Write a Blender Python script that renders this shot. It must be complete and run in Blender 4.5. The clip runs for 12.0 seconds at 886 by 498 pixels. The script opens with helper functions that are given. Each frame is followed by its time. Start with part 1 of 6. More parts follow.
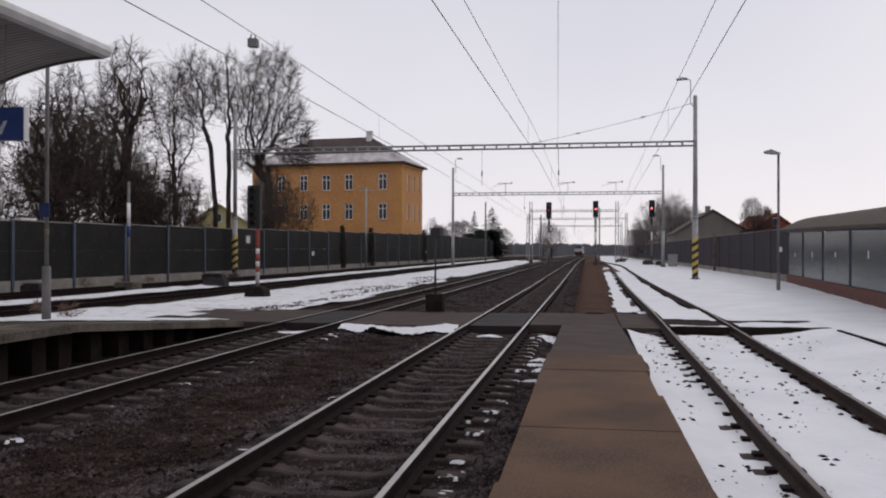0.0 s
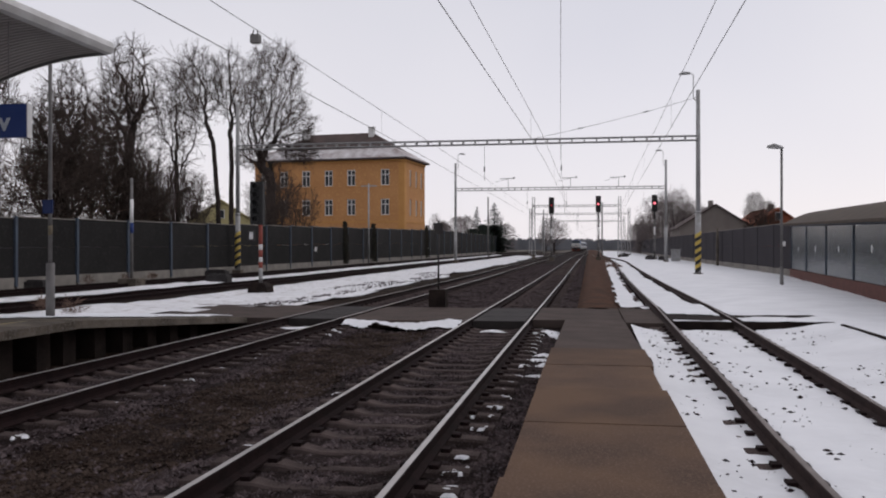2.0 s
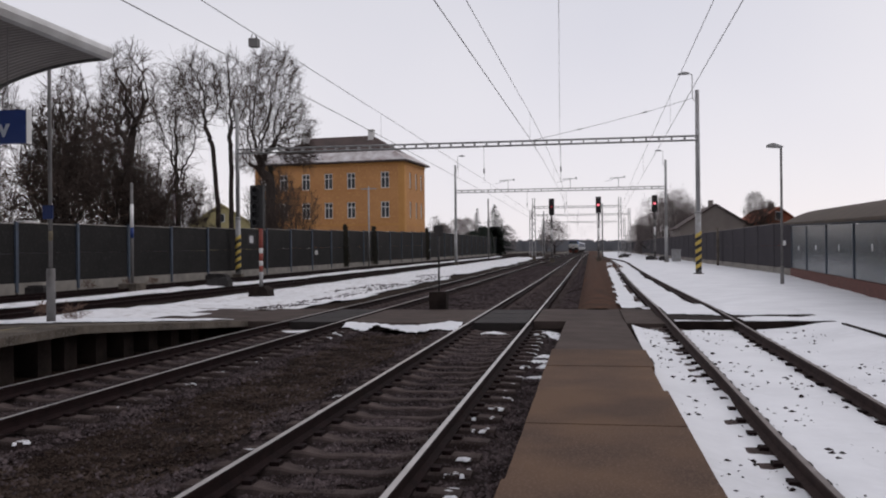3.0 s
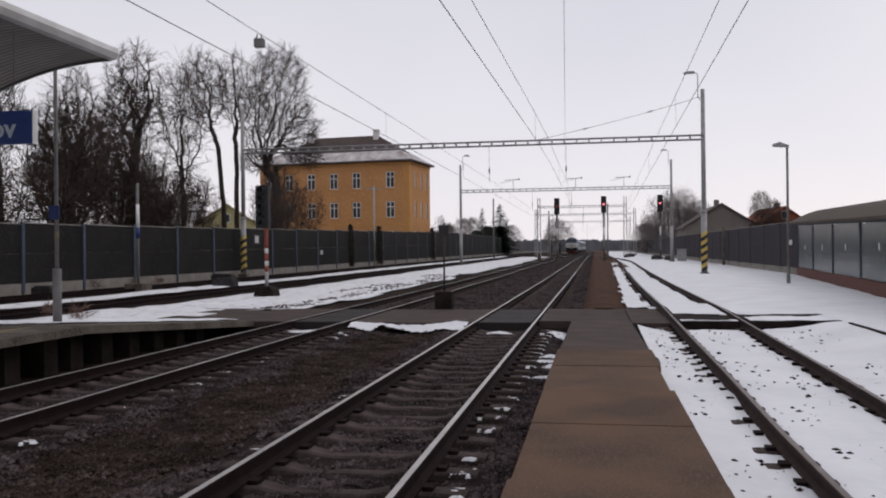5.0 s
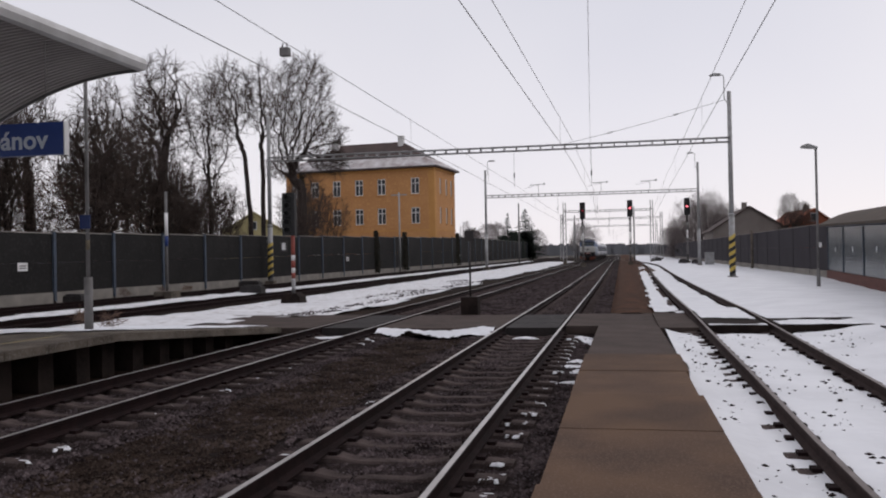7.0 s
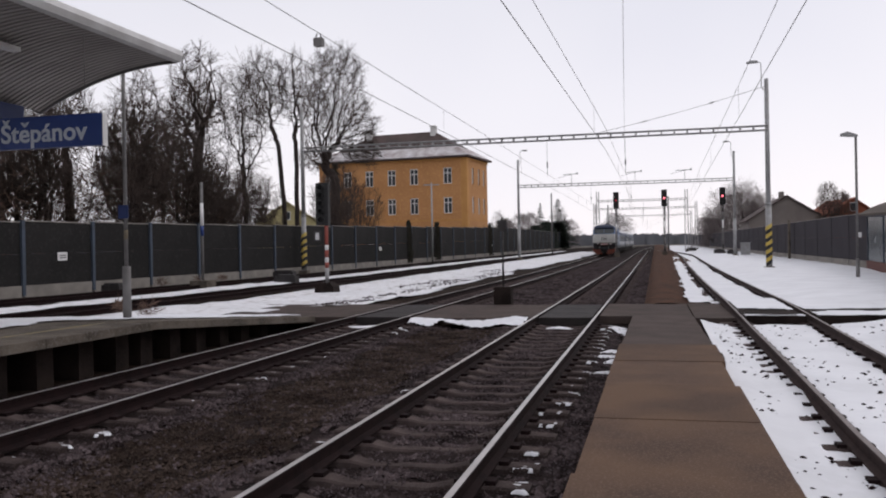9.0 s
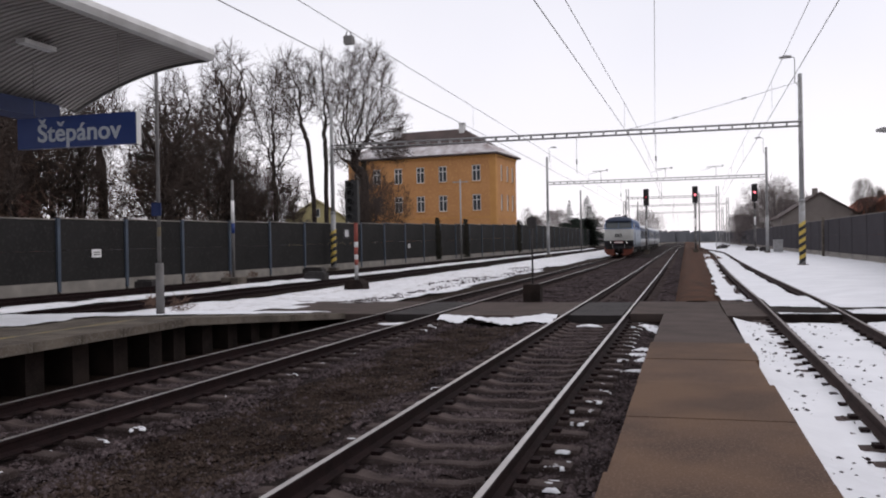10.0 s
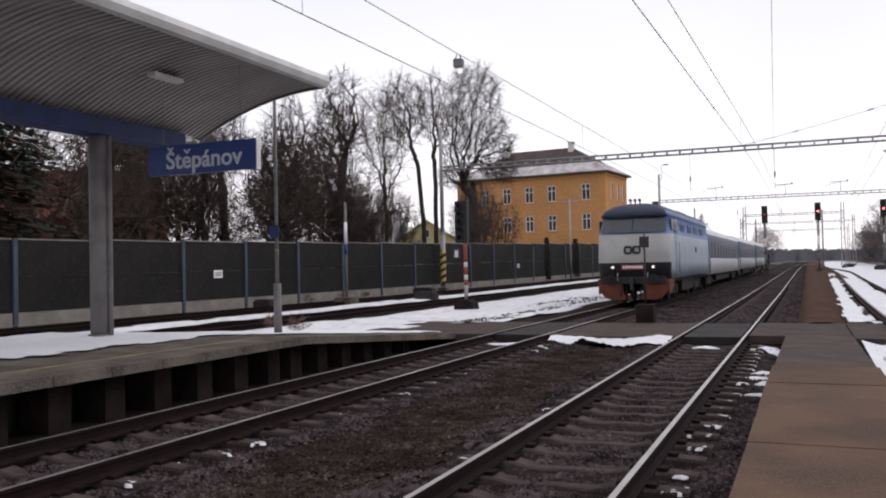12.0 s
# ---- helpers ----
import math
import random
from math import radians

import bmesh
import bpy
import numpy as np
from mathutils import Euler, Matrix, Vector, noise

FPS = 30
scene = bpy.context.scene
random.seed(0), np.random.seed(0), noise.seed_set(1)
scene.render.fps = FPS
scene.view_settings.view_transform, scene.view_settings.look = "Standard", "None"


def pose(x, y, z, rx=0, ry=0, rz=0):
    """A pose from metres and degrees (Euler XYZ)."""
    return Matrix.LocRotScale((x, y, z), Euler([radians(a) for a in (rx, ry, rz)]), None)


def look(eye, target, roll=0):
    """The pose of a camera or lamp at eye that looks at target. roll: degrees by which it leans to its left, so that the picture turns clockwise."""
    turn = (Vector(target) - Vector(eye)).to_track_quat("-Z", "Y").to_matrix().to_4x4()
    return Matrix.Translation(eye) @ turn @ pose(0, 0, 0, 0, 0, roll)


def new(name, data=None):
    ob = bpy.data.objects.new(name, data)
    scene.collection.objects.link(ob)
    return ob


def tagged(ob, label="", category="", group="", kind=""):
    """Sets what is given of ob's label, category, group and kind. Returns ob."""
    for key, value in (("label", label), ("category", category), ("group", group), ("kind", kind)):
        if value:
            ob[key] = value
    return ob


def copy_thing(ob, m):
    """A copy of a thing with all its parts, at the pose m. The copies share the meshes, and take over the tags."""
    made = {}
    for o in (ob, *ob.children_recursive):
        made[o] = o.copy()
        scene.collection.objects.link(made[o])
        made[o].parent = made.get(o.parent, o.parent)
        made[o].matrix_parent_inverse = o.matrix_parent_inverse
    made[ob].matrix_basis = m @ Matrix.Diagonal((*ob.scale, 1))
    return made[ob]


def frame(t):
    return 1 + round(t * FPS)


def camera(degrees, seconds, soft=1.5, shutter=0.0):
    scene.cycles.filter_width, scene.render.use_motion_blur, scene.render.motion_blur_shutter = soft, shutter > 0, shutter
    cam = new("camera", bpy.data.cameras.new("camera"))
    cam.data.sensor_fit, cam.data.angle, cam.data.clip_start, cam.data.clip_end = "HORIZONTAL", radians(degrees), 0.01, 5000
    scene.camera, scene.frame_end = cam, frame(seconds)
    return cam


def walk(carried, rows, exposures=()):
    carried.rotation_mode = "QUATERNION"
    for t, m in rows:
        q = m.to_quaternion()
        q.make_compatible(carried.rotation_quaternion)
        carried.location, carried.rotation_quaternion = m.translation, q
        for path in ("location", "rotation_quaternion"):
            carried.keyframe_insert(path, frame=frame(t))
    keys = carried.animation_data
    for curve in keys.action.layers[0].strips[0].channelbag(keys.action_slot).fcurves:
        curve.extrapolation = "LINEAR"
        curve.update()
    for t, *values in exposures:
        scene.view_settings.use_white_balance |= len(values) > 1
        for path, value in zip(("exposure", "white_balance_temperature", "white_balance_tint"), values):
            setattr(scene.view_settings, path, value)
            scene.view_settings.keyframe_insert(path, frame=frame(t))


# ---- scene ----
cam = camera(54.57, 12.0, soft=2.0)
PATH = [
    (0.0, pose(0.000, 0.000, 1.800, 90.302, -0.150, 9.487)),
    (0.5, pose(-0.005, 0.006, 1.798, 90.258, -0.105, 9.552)),
    (1.0, pose(-0.009, 0.004, 1.799, 90.135, -0.171, 9.592)),
    (1.5, pose(-0.014, 0.005, 1.797, 90.059, -0.199, 9.632)),
    (2.0, pose(-0.012, -0.002, 1.800, 89.998, 0.015, 9.660)),
    (2.5, pose(-0.007, -0.006, 1.795, 90.033, 0.347, 9.552)),
    (3.0, pose(-0.004, -0.006, 1.801, 90.140, 0.514, 9.692)),
    (5.0, pose(-0.011, 0.005, 1.799, 90.133, 0.581, 10.037)),
    (5.5, pose(-0.010, -0.017, 1.802, 90.305, 0.747, 10.305)),
    (6.0, pose(-0.007, -0.020, 1.798, 90.582, 0.921, 10.499)),
    (6.5, pose(-0.005, -0.019, 1.801, 90.644, 0.980, 11.088)),
    (7.0, pose(-0.014, -0.027, 1.803, 90.525, 1.054, 11.735)),
    (9.0, pose(-0.031, -0.038, 1.797, 89.893, 1.014, 13.887)),
    (9.5, pose(-0.038, -0.037, 1.798, 89.758, 0.924, 14.508)),
    (10.0, pose(-0.055, -0.043, 1.799, 89.737, 0.989, 15.787)),
    (10.5, pose(-0.059, -0.046, 1.802, 89.893, 1.030, 16.804)),
    (11.0, pose(-0.064, -0.063, 1.805, 90.199, 0.961, 17.976)),
    (11.5, pose(-0.069, -0.067, 1.806, 90.482, 1.150, 19.524)),
    (12.0, pose(-0.067, -0.092, 1.803, 91.210, 1.194, 23.036)),
]
walk(cam, PATH, exposures=[(0.0, -0.08, 6500, 14), (7.0, -0.04, 6500, 14), (9.0, 0.12, 6500, 14), (12.0, 0.38, 6500, 14)])

# ---- world: even overcast winter sky ----
SUN_AZ, SUN_EL = 40.0, 32.0
world = bpy.data.worlds.new("overcast_sky")
scene.world = world
world.use_nodes = True
wn, wl = world.node_tree.nodes, world.node_tree.links
wn.clear()
w_out = wn.new("ShaderNodeOutputWorld")
w_bg = wn.new("ShaderNodeBackground")
w_sky = wn.new("ShaderNodeTexSky")
w_sky.sky_type = "NISHITA"
w_sky.sun_disc = False
w_sky.sun_elevation = radians(SUN_EL)
w_sky.sun_rotation = radians(SUN_AZ)
w_dim = wn.new("ShaderNodeMix")
w_dim.data_type, w_dim.blend_type = "RGBA", "MULTIPLY"
w_dim.inputs["Factor"].default_value = 1.0
w_dim.inputs["B"].default_value = (0.1, 0.1, 0.1, 1)
w_noise = wn.new("ShaderNodeTexNoise")
w_noise.inputs["Scale"].default_value = 2.2
w_noise.inputs["Detail"].default_value = 3.0
w_noise.inputs["Roughness"].default_value = 0.45
w_ramp = wn.new("ShaderNodeValToRGB")
w_ramp.color_ramp.elements[0].position = 0.3
w_ramp.color_ramp.elements[0].color = (0.93, 0.935, 0.955, 1)
w_ramp.color_ramp.elements[1].position = 0.7
w_ramp.color_ramp.elements[1].color = (1.04, 1.035, 1.02, 1)
w_co = wn.new("ShaderNodeTexCoord")
w_xyz = wn.new("ShaderNodeSeparateXYZ")
w_elev = wn.new("ShaderNodeValToRGB")
for place, colour in ((0.03, (0.90, 0.875, 0.895)), (0.16, (0.815, 0.81, 0.84)), (0.30, (0.71, 0.72, 0.765))):
    stop = w_elev.color_ramp.elements.new(place)
    stop.color = (*colour, 1)
w_elev.color_ramp.elements[0].color = (0.90, 0.875, 0.895, 1)
w_elev.color_ramp.elements[-1].color = (0.80, 0.805, 0.84, 1)
w_cloud = wn.new("ShaderNodeMix")
w_cloud.data_type, w_cloud.blend_type = "RGBA", "MULTIPLY"
w_cloud.inputs["Factor"].default_value = 1.0
wl.new(w_co.outputs["Generated"], w_xyz.inputs[0])
wl.new(w_xyz.outputs["Z"], w_elev.inputs["Fac"])
w_mix = wn.new("ShaderNodeMix")
w_mix.data_type = "RGBA"
w_mix.inputs["Factor"].default_value = 0.93
wl.new(w_sky.outputs[0], w_dim.inputs["A"])
wl.new(w_noise.outputs["Fac"], w_ramp.inputs["Fac"])
wl.new(w_dim.outputs["Result"], w_mix.inputs["A"])
wl.new(w_elev.outputs["Color"], w_cloud.inputs["A"])
wl.new(w_ramp.outputs["Color"], w_cloud.inputs["B"])
wl.new(w_cloud.outputs["Result"], w_mix.inputs["B"])
wl.new(w_mix.outputs["Result"], w_bg.inputs["Color"])
w_bg.inputs["Strength"].default_value = 1.06
wl.new(w_bg.outputs[0], w_out.inputs["Surface"])

sun = new("sun", bpy.data.lights.new("sun", "SUN"))
sun.data.energy = 0.5
sun.data.angle = radians(25)
sun.data.color = (1.0, 0.97, 0.93)
sun.matrix_world = look((60, 70, 60), (0, 20, 0))
scene.view_settings.exposure = 0.0

# ---- materials ----
def material(name, base, second=None, rough=0.8, metal=0.0, scale=6.0, fine=60.0, bump=0.3, bump_dist=0.01,
             third=None, spread=0.5, stretch=(1, 1, 1), random_tint=0.0, spec=0.25):
    """A worn surface: two colours mixed by a coarse noise, a third in fine specks, and fine relief."""
    m = bpy.data.materials.new(name)
    m.use_nodes = True
    n, l = m.node_tree.nodes, m.node_tree.links
    b = n["Principled BSDF"]
    b.inputs["Roughness"].default_value = rough
    b.inputs["Metallic"].default_value = metal
    b.inputs["Specular IOR Level"].default_value = spec
    co = n.new("ShaderNodeTexCoord")
    mp = n.new("ShaderNodeMapping")
    mp.inputs["Scale"].default_value = stretch
    l.new(co.outputs["Object"], mp.inputs["Vector"])
    second = second or tuple(c * 0.75 for c in base)
    third = third or tuple(0.5 * (a + c) for a, c in zip(base, second))
    big = n.new("ShaderNodeTexNoise")
    big.inputs["Scale"].default_value = scale
    big.inputs["Detail"].default_value = 5
    small = n.new("ShaderNodeTexNoise")
    small.inputs["Scale"].default_value = fine
    small.inputs["Detail"].default_value = 4
    for t in (big, small):
        l.new(mp.outputs[0], t.inputs["Vector"])
    r1 = n.new("ShaderNodeValToRGB")
    r1.color_ramp.elements[0].position = 0.5 - 0.25 * spread
    r1.color_ramp.elements[1].position = 0.5 + 0.25 * spread
    r1.color_ramp.elements[0].color = (*base, 1)
    r1.color_ramp.elements[1].color = (*second, 1)
    l.new(big.outputs["Fac"], r1.inputs["Fac"])
    r2 = n.new("ShaderNodeValToRGB")
    r2.color_ramp.elements[0].position = 0.52
    r2.color_ramp.elements[1].position = 0.7
    r2.color_ramp.elements[0].color = (0, 0, 0, 1)
    r2.color_ramp.elements[1].color = (1, 1, 1, 1)
    l.new(small.outputs["Fac"], r2.inputs["Fac"])
    mix = n.new("ShaderNodeMix")
    mix.data_type = "RGBA"
    l.new(r2.outputs["Color"], mix.inputs["Factor"])
    l.new(r1.outputs["Color"], mix.inputs["A"])
    mix.inputs["B"].default_value = (*third, 1)
    colour = mix.outputs["Result"]
    if random_tint:
        info = n.new("ShaderNodeObjectInfo")
        geo = n.new("ShaderNodeNewGeometry")
        add = n.new("ShaderNodeMath")
        add.operation = "ADD"
        l.new(info.outputs["Random"], add.inputs[0])
        l.new(geo.outputs["Random Per Island"], add.inputs[1])
        rng = n.new("ShaderNodeMapRange")
        rng.inputs["From Max"].default_value = 2.0
        rng.inputs["To Min"].default_value = 1 - random_tint
        rng.inputs["To Max"].default_value = 1 + random_tint
        l.new(add.outputs[0], rng.inputs["Value"])
        hs = n.new("ShaderNodeHueSaturation")
        l.new(rng.outputs[0], hs.inputs["Value"])
        l.new(colour, hs.inputs["Color"])
        colour = hs.outputs["Color"]
    l.new(colour, b.inputs["Base Color"])
    if bump:
        bp = n.new("ShaderNodeBump")
        bp.inputs["Strength"].default_value = bump
        bp.inputs["Distance"].default_value = bump_dist
        l.new(small.outputs["Fac"], bp.inputs["Height"])
        l.new(bp.outputs[0], b.inputs["Normal"])
    return m


def glow(name, colour, strength):
    m = bpy.data.materials.new(name)
    m.use_nodes = True
    b = m.node_tree.nodes["Principled BSDF"]
    b.inputs["Base Color"].default_value = (*colour, 1)
    b.inputs["Emission Color"].default_value = (*colour, 1)
    b.inputs["Emission Strength"].default_value = strength
    return m


def glass(name, colour, rough=0.05, alpha=1.0):
    m = bpy.data.materials.new(name)
    m.use_nodes = True
    b = m.node_tree.nodes["Principled BSDF"]
    b.inputs["Base Color"].default_value = (*colour, 1)
    b.inputs["Roughness"].default_value = rough
    b.inputs["Alpha"].default_value = alpha
    b.inputs["Specular IOR Level"].default_value = 0.6
    return m


BALLAST = material("ballast_stone", (0.021, 0.0138, 0.0132), (0.0105, 0.0068, 0.0065), 0.95, scale=1.2, fine=28, bump=1.0, bump_dist=0.04, third=(0.02, 0.015, 0.013), random_tint=0.4, spec=0.08)
STONE = material("loose_stone", (0.076, 0.0575, 0.058), (0.012, 0.0074, 0.007), 0.9, scale=2.0, fine=40, bump=0.5, third=(0.108, 0.09, 0.095), random_tint=0.7, spec=0.08)
DIRT = material("brown_dirt", (0.024, 0.014, 0.0095), (0.010, 0.006, 0.0045), 0.95, scale=0.9, fine=22, bump=1.0, bump_dist=0.03, third=(0.034, 0.022, 0.016), random_tint=0.3, spec=0.08)
RED_DIRT = material("red_brown_dirt", (0.075, 0.034, 0.020), (0.036, 0.021, 0.0145), 0.95, scale=1.2, fine=25, bump=0.8, bump_dist=0.02, third=(0.082, 0.045, 0.03), spec=0.08)
SNOW = material("old_snow", (0.72, 0.725, 0.75), (0.64, 0.645, 0.67), 0.75, scale=0.7, fine=5, bump=0.5, bump_dist=0.03, third=(0.69, 0.695, 0.725), spec=0.2)
SNOW_DIRTY = material("dirty_old_snow", (0.70, 0.70, 0.72), (0.62, 0.62, 0.64), 0.8, scale=0.5, fine=3.0, bump=0.6, bump_dist=0.03, third=(0.40, 0.38, 0.37), spec=0.2)
SLUSH = material("grey_slush_snow", (0.70, 0.70, 0.71), (0.45, 0.44, 0.43), 0.8, scale=1.5, fine=14, bump=0.6, bump_dist=0.02, third=(0.30, 0.28, 0.26))
CONCRETE = material("weathered_concrete", (0.135, 0.113, 0.092), (0.066, 0.054, 0.044), 0.9, scale=1.6, fine=45, bump=0.3, third=(0.17, 0.157, 0.143), spec=0.08)
# dark concrete; its colour also carries the shade of the platform recesses
DARK_CONCRETE = material("dark_and_shaded_concrete", (0.027, 0.0195, 0.017), (0.012, 0.0088, 0.008), 0.92, scale=2.0, fine=40, bump=0.4, third=(0.03, 0.023, 0.02), spec=0.08)
SLEEPER = material("sleeper_concrete", (0.078, 0.058, 0.054), (0.036, 0.026, 0.024), 0.92, scale=3.0, fine=60, bump=0.4, third=(0.092, 0.075, 0.071), random_tint=0.3, spec=0.08)
PATH_SLAB = material("brown_path_slab", (0.124, 0.076, 0.049), (0.074, 0.048, 0.036), 0.85, scale=0.9, fine=50, bump=0.35, bump_dist=0.006, third=(0.145, 0.097, 0.073), random_tint=0.16, spec=0.08)
PATH_GREY = material("grey_path_slab", (0.072, 0.054, 0.048), (0.05, 0.0375, 0.034), 0.85, scale=1.3, fine=50, bump=0.35, bump_dist=0.006, third=(0.09, 0.073, 0.062), random_tint=0.12, spec=0.08)
ASPHALT = material("dark_crossing_panel", (0.032, 0.027, 0.026), (0.02, 0.017, 0.017), 0.7, scale=2.0, fine=60, bump=0.4, third=(0.045, 0.04, 0.038), spec=0.08)
RAIL_TOP = material("polished_rail_head", (0.42, 0.39, 0.375), (0.32, 0.295, 0.28), 0.32, 0.9, scale=2, fine=40, bump=0.05)
RAIL_RUST = material("rusty_rail_side", (0.0165, 0.0088, 0.0088), (0.0095, 0.0055, 0.0056), 0.85, scale=5, fine=50, bump=0.3, third=(0.019, 0.0112, 0.0105), spec=0.08)
RUST_SIDE = material("dull_brown_rail_side", (0.046, 0.031, 0.029), (0.03, 0.021, 0.02), 0.85, scale=5, fine=50, bump=0.3, third=(0.052, 0.037, 0.034), spec=0.08)
RUST_HEAD = material("dull_rail_head", (0.17, 0.14, 0.13), (0.11, 0.09, 0.082), 0.5, 0.4, scale=4, fine=40, bump=0.1)
STEEL = material("galvanised_grey_steel", (0.34, 0.34, 0.345), (0.26, 0.255, 0.25), 0.55, 0.35, scale=3, fine=30, bump=0.1)
POLE_GREY = material("dull_grey_pole_paint", (0.18, 0.172, 0.17), (0.13, 0.124, 0.12), 0.7, 0.1, scale=2.5, fine=30, bump=0.1)
DARK_STEEL = material("dark_steel", (0.055, 0.05, 0.05), (0.035, 0.032, 0.032), 0.6, 0.4, scale=4, fine=40, bump=0.1)
WIRE = material("copper_wire_patina", (0.20, 0.19, 0.19), (0.15, 0.14, 0.14), 0.6, 0.4, scale=4, fine=40, bump=0.0)
FENCE = material("dark_green_grey_absorber", (0.025, 0.0235, 0.0232), (0.018, 0.017, 0.0168), 0.9, scale=0.35, fine=8, bump=0.3, bump_dist=0.02, third=(0.030, 0.0285, 0.028), random_tint=0.15, spec=0.1)
FENCE_R = material("grey_noise_panel", (0.052, 0.047, 0.053), (0.043, 0.039, 0.044), 0.9, scale=0.35, fine=8, bump=0.3, bump_dist=0.02, random_tint=0.1, spec=0.1)
FENCE_POST = material("blue_grey_fence_post", (0.055, 0.072, 0.10), (0.042, 0.052, 0.07), 0.6, scale=3, fine=30, bump=0.1)
PLINTH = material("pale_plinth_concrete", (0.25, 0.23, 0.205), (0.17, 0.155, 0.14), 0.9, scale=1.0, fine=25, bump=0.2)
YELLOW = material("yellow_warning_paint", (0.55, 0.40, 0.09), (0.45, 0.32, 0.08), 0.6, scale=6, fine=50, bump=0.1)
YELLOW_WORN = material("faded_yellow_line", (0.26, 0.20, 0.07), (0.14, 0.12, 0.09), 0.8, scale=2, fine=20, bump=0.1, third=(0.12, 0.11, 0.10))
LETTER = material("dull_white_lettering", (0.42, 0.45, 0.50), (0.36, 0.39, 0.44), 0.6, scale=4, fine=30, bump=0.0)
BLACK = material("black_paint", (0.02, 0.02, 0.021), (0.03, 0.029, 0.029), 0.6, scale=6, fine=50, bump=0.1)
WHITE = material("white_paint", (0.75, 0.74, 0.74), (0.62, 0.61, 0.60), 0.6, scale=6, fine=50, bump=0.1)
RED = material("faded_red_paint", (0.25, 0.06, 0.045), (0.19, 0.05, 0.038), 0.6, scale=6, fine=50, bump=0.1)
BLUE_SIGN = material("station_blue_enamel", (0.022, 0.045, 0.16), (0.018, 0.038, 0.14), 0.4, scale=2, fine=30, bump=0.05)
BLUE_BEAM = material("blue_beam_paint", (0.02, 0.035, 0.12), (0.016, 0.028, 0.09), 0.5, scale=2, fine=30, bump=0.05)
ROOF_SHEET = material("corrugated_grey_sheet", (0.34, 0.315, 0.30), (0.28, 0.258, 0.245), 0.6, 0.2, scale=1.2, fine=20, bump=0.05)
GUTTER = material("white_gutter_sheet", (0.60, 0.595, 0.59), (0.48, 0.47, 0.46), 0.6, scale=1.5, fine=20, bump=0.05)
SIGNAL_RED = glow("signal_red_light", (1.0, 0.16, 0.2), 3.0)
LAMP_WHITE = glow("train_headlight", (1.0, 0.93, 0.88), 0.9)
SIGNAL_DIM = glow("signal_dim_red_light", (0.45, 0.02, 0.04), 0.5)


# ---- mesh helpers ----
def zg(y):
    """The line climbs very slightly away from the station."""
    return 0.003 * max(0.0, min(y, 420.0) - 50.0)


def box(bm, x0, x1, y0, y1, z0, z1, mi=0):
    vs = [bm.verts.new((x, y, z)) for z in (z0, z1) for y in (y0, y1) for x in (x0, x1)]
    for q in ((0, 2, 3, 1), (4, 5, 7, 6), (0, 1, 5, 4), (2, 6, 7, 3), (0, 4, 6, 2), (1, 3, 7, 5)):
        f = bm.faces.new([vs[i] for i in q])
        f.material_index = mi
    return vs


def rod(bm, a, b, r0, r1=None, n=8, mi=0, caps=True):
    """A round tapered bar from a to b."""
    a, b = Vector(a), Vector(b)
    r1 = r0 if r1 is None else r1
    d = (b - a).normalized()
    s = d.orthogonal().normalized()
    u = d.cross(s)
    rings = []
    for p, r in ((a, r0), (b, r1)):
        rings.append([bm.verts.new(p + r * (math.cos(2 * math.pi * k / n) * s + math.sin(2 * math.pi * k / n) * u)) for k in range(n)])
    for k in range(n):
        f = bm.faces.new((rings[0][k], rings[0][(k + 1) % n], rings[1][(k + 1) % n], rings[1][k]))
        f.smooth = n > 5
        f.material_index = mi
    if caps:
        bm.faces.new(rings[0][::-1]).material_index = mi
        bm.faces.new(rings[1]).material_index = mi


def tube(bm, pts, r, n=6):
    """A thin round cable through the points."""
    pts = [Vector(p) for p in pts]
    rings = []
    for i, p in enumerate(pts):
        d = (pts[min(i + 1, len(pts) - 1)] - pts[max(i - 1, 0)]).normalized()
        s = d.cross(Vector((0, 0, 1)))
        s = s.normalized() if s.length > 1e-4 else Vector((1, 0, 0))
        u = d.cross(s)
        rings.append([bm.verts.new(p + r * (math.cos(2 * math.pi * k / n) * s + math.sin(2 * math.pi * k / n) * u)) for k in range(n)])
    for a, b in zip(rings, rings[1:]):
        for k in range(n):
            bm.faces.new((a[k], a[(k + 1) % n], b[(k + 1) % n], b[k])).smooth = True


def prism(bm, outline, y0, y1, mi=0, axis="y"):
    """An outline in x, z pushed along y (or in y, z pushed along x)."""
    def at(p, s):
        return (p[0], s, p[1]) if axis == "y" else (s, p[0], p[1])
    a = [bm.verts.new(at(p, y0)) for p in outline]
    b = [bm.verts.new(at(p, y1)) for p in outline]
    k = len(outline)
    for i in range(k):
        bm.faces.new((a[i], a[(i + 1) % k], b[(i + 1) % k], b[i])).material_index = mi
    bm.faces.new(a[::-1]).material_index = mi
    bm.faces.new(b).material_index = mi


def mesh_of(bm, name, *mats, bevel=0.0):
    if bevel:
        edges = [e for e in bm.edges if len(e.link_faces) == 2 and e.calc_face_angle(0) > 0.7]
        bmesh.ops.bevel(bm, geom=edges, offset=bevel, segments=2, affect="EDGES", clamp_overlap=True)
    bmesh.ops.recalc_face_normals(bm, faces=bm.faces)
    me = bpy.data.meshes.new(name)
    bm.to_mesh(me)
    bm.free()
    for m in mats:
        me.materials.append(m)
    return me


def part(name, bm, mat, parent=None, label="", bevel=0.0, at=None):
    mats = mat if isinstance(mat, (list, tuple)) else (mat,)
    ob = new(name, mesh_of(bm, name, *mats, bevel=bevel))
    if parent:
        ob.parent = parent
    if at is not None:
        ob.matrix_basis = at
    return tagged(ob, label)


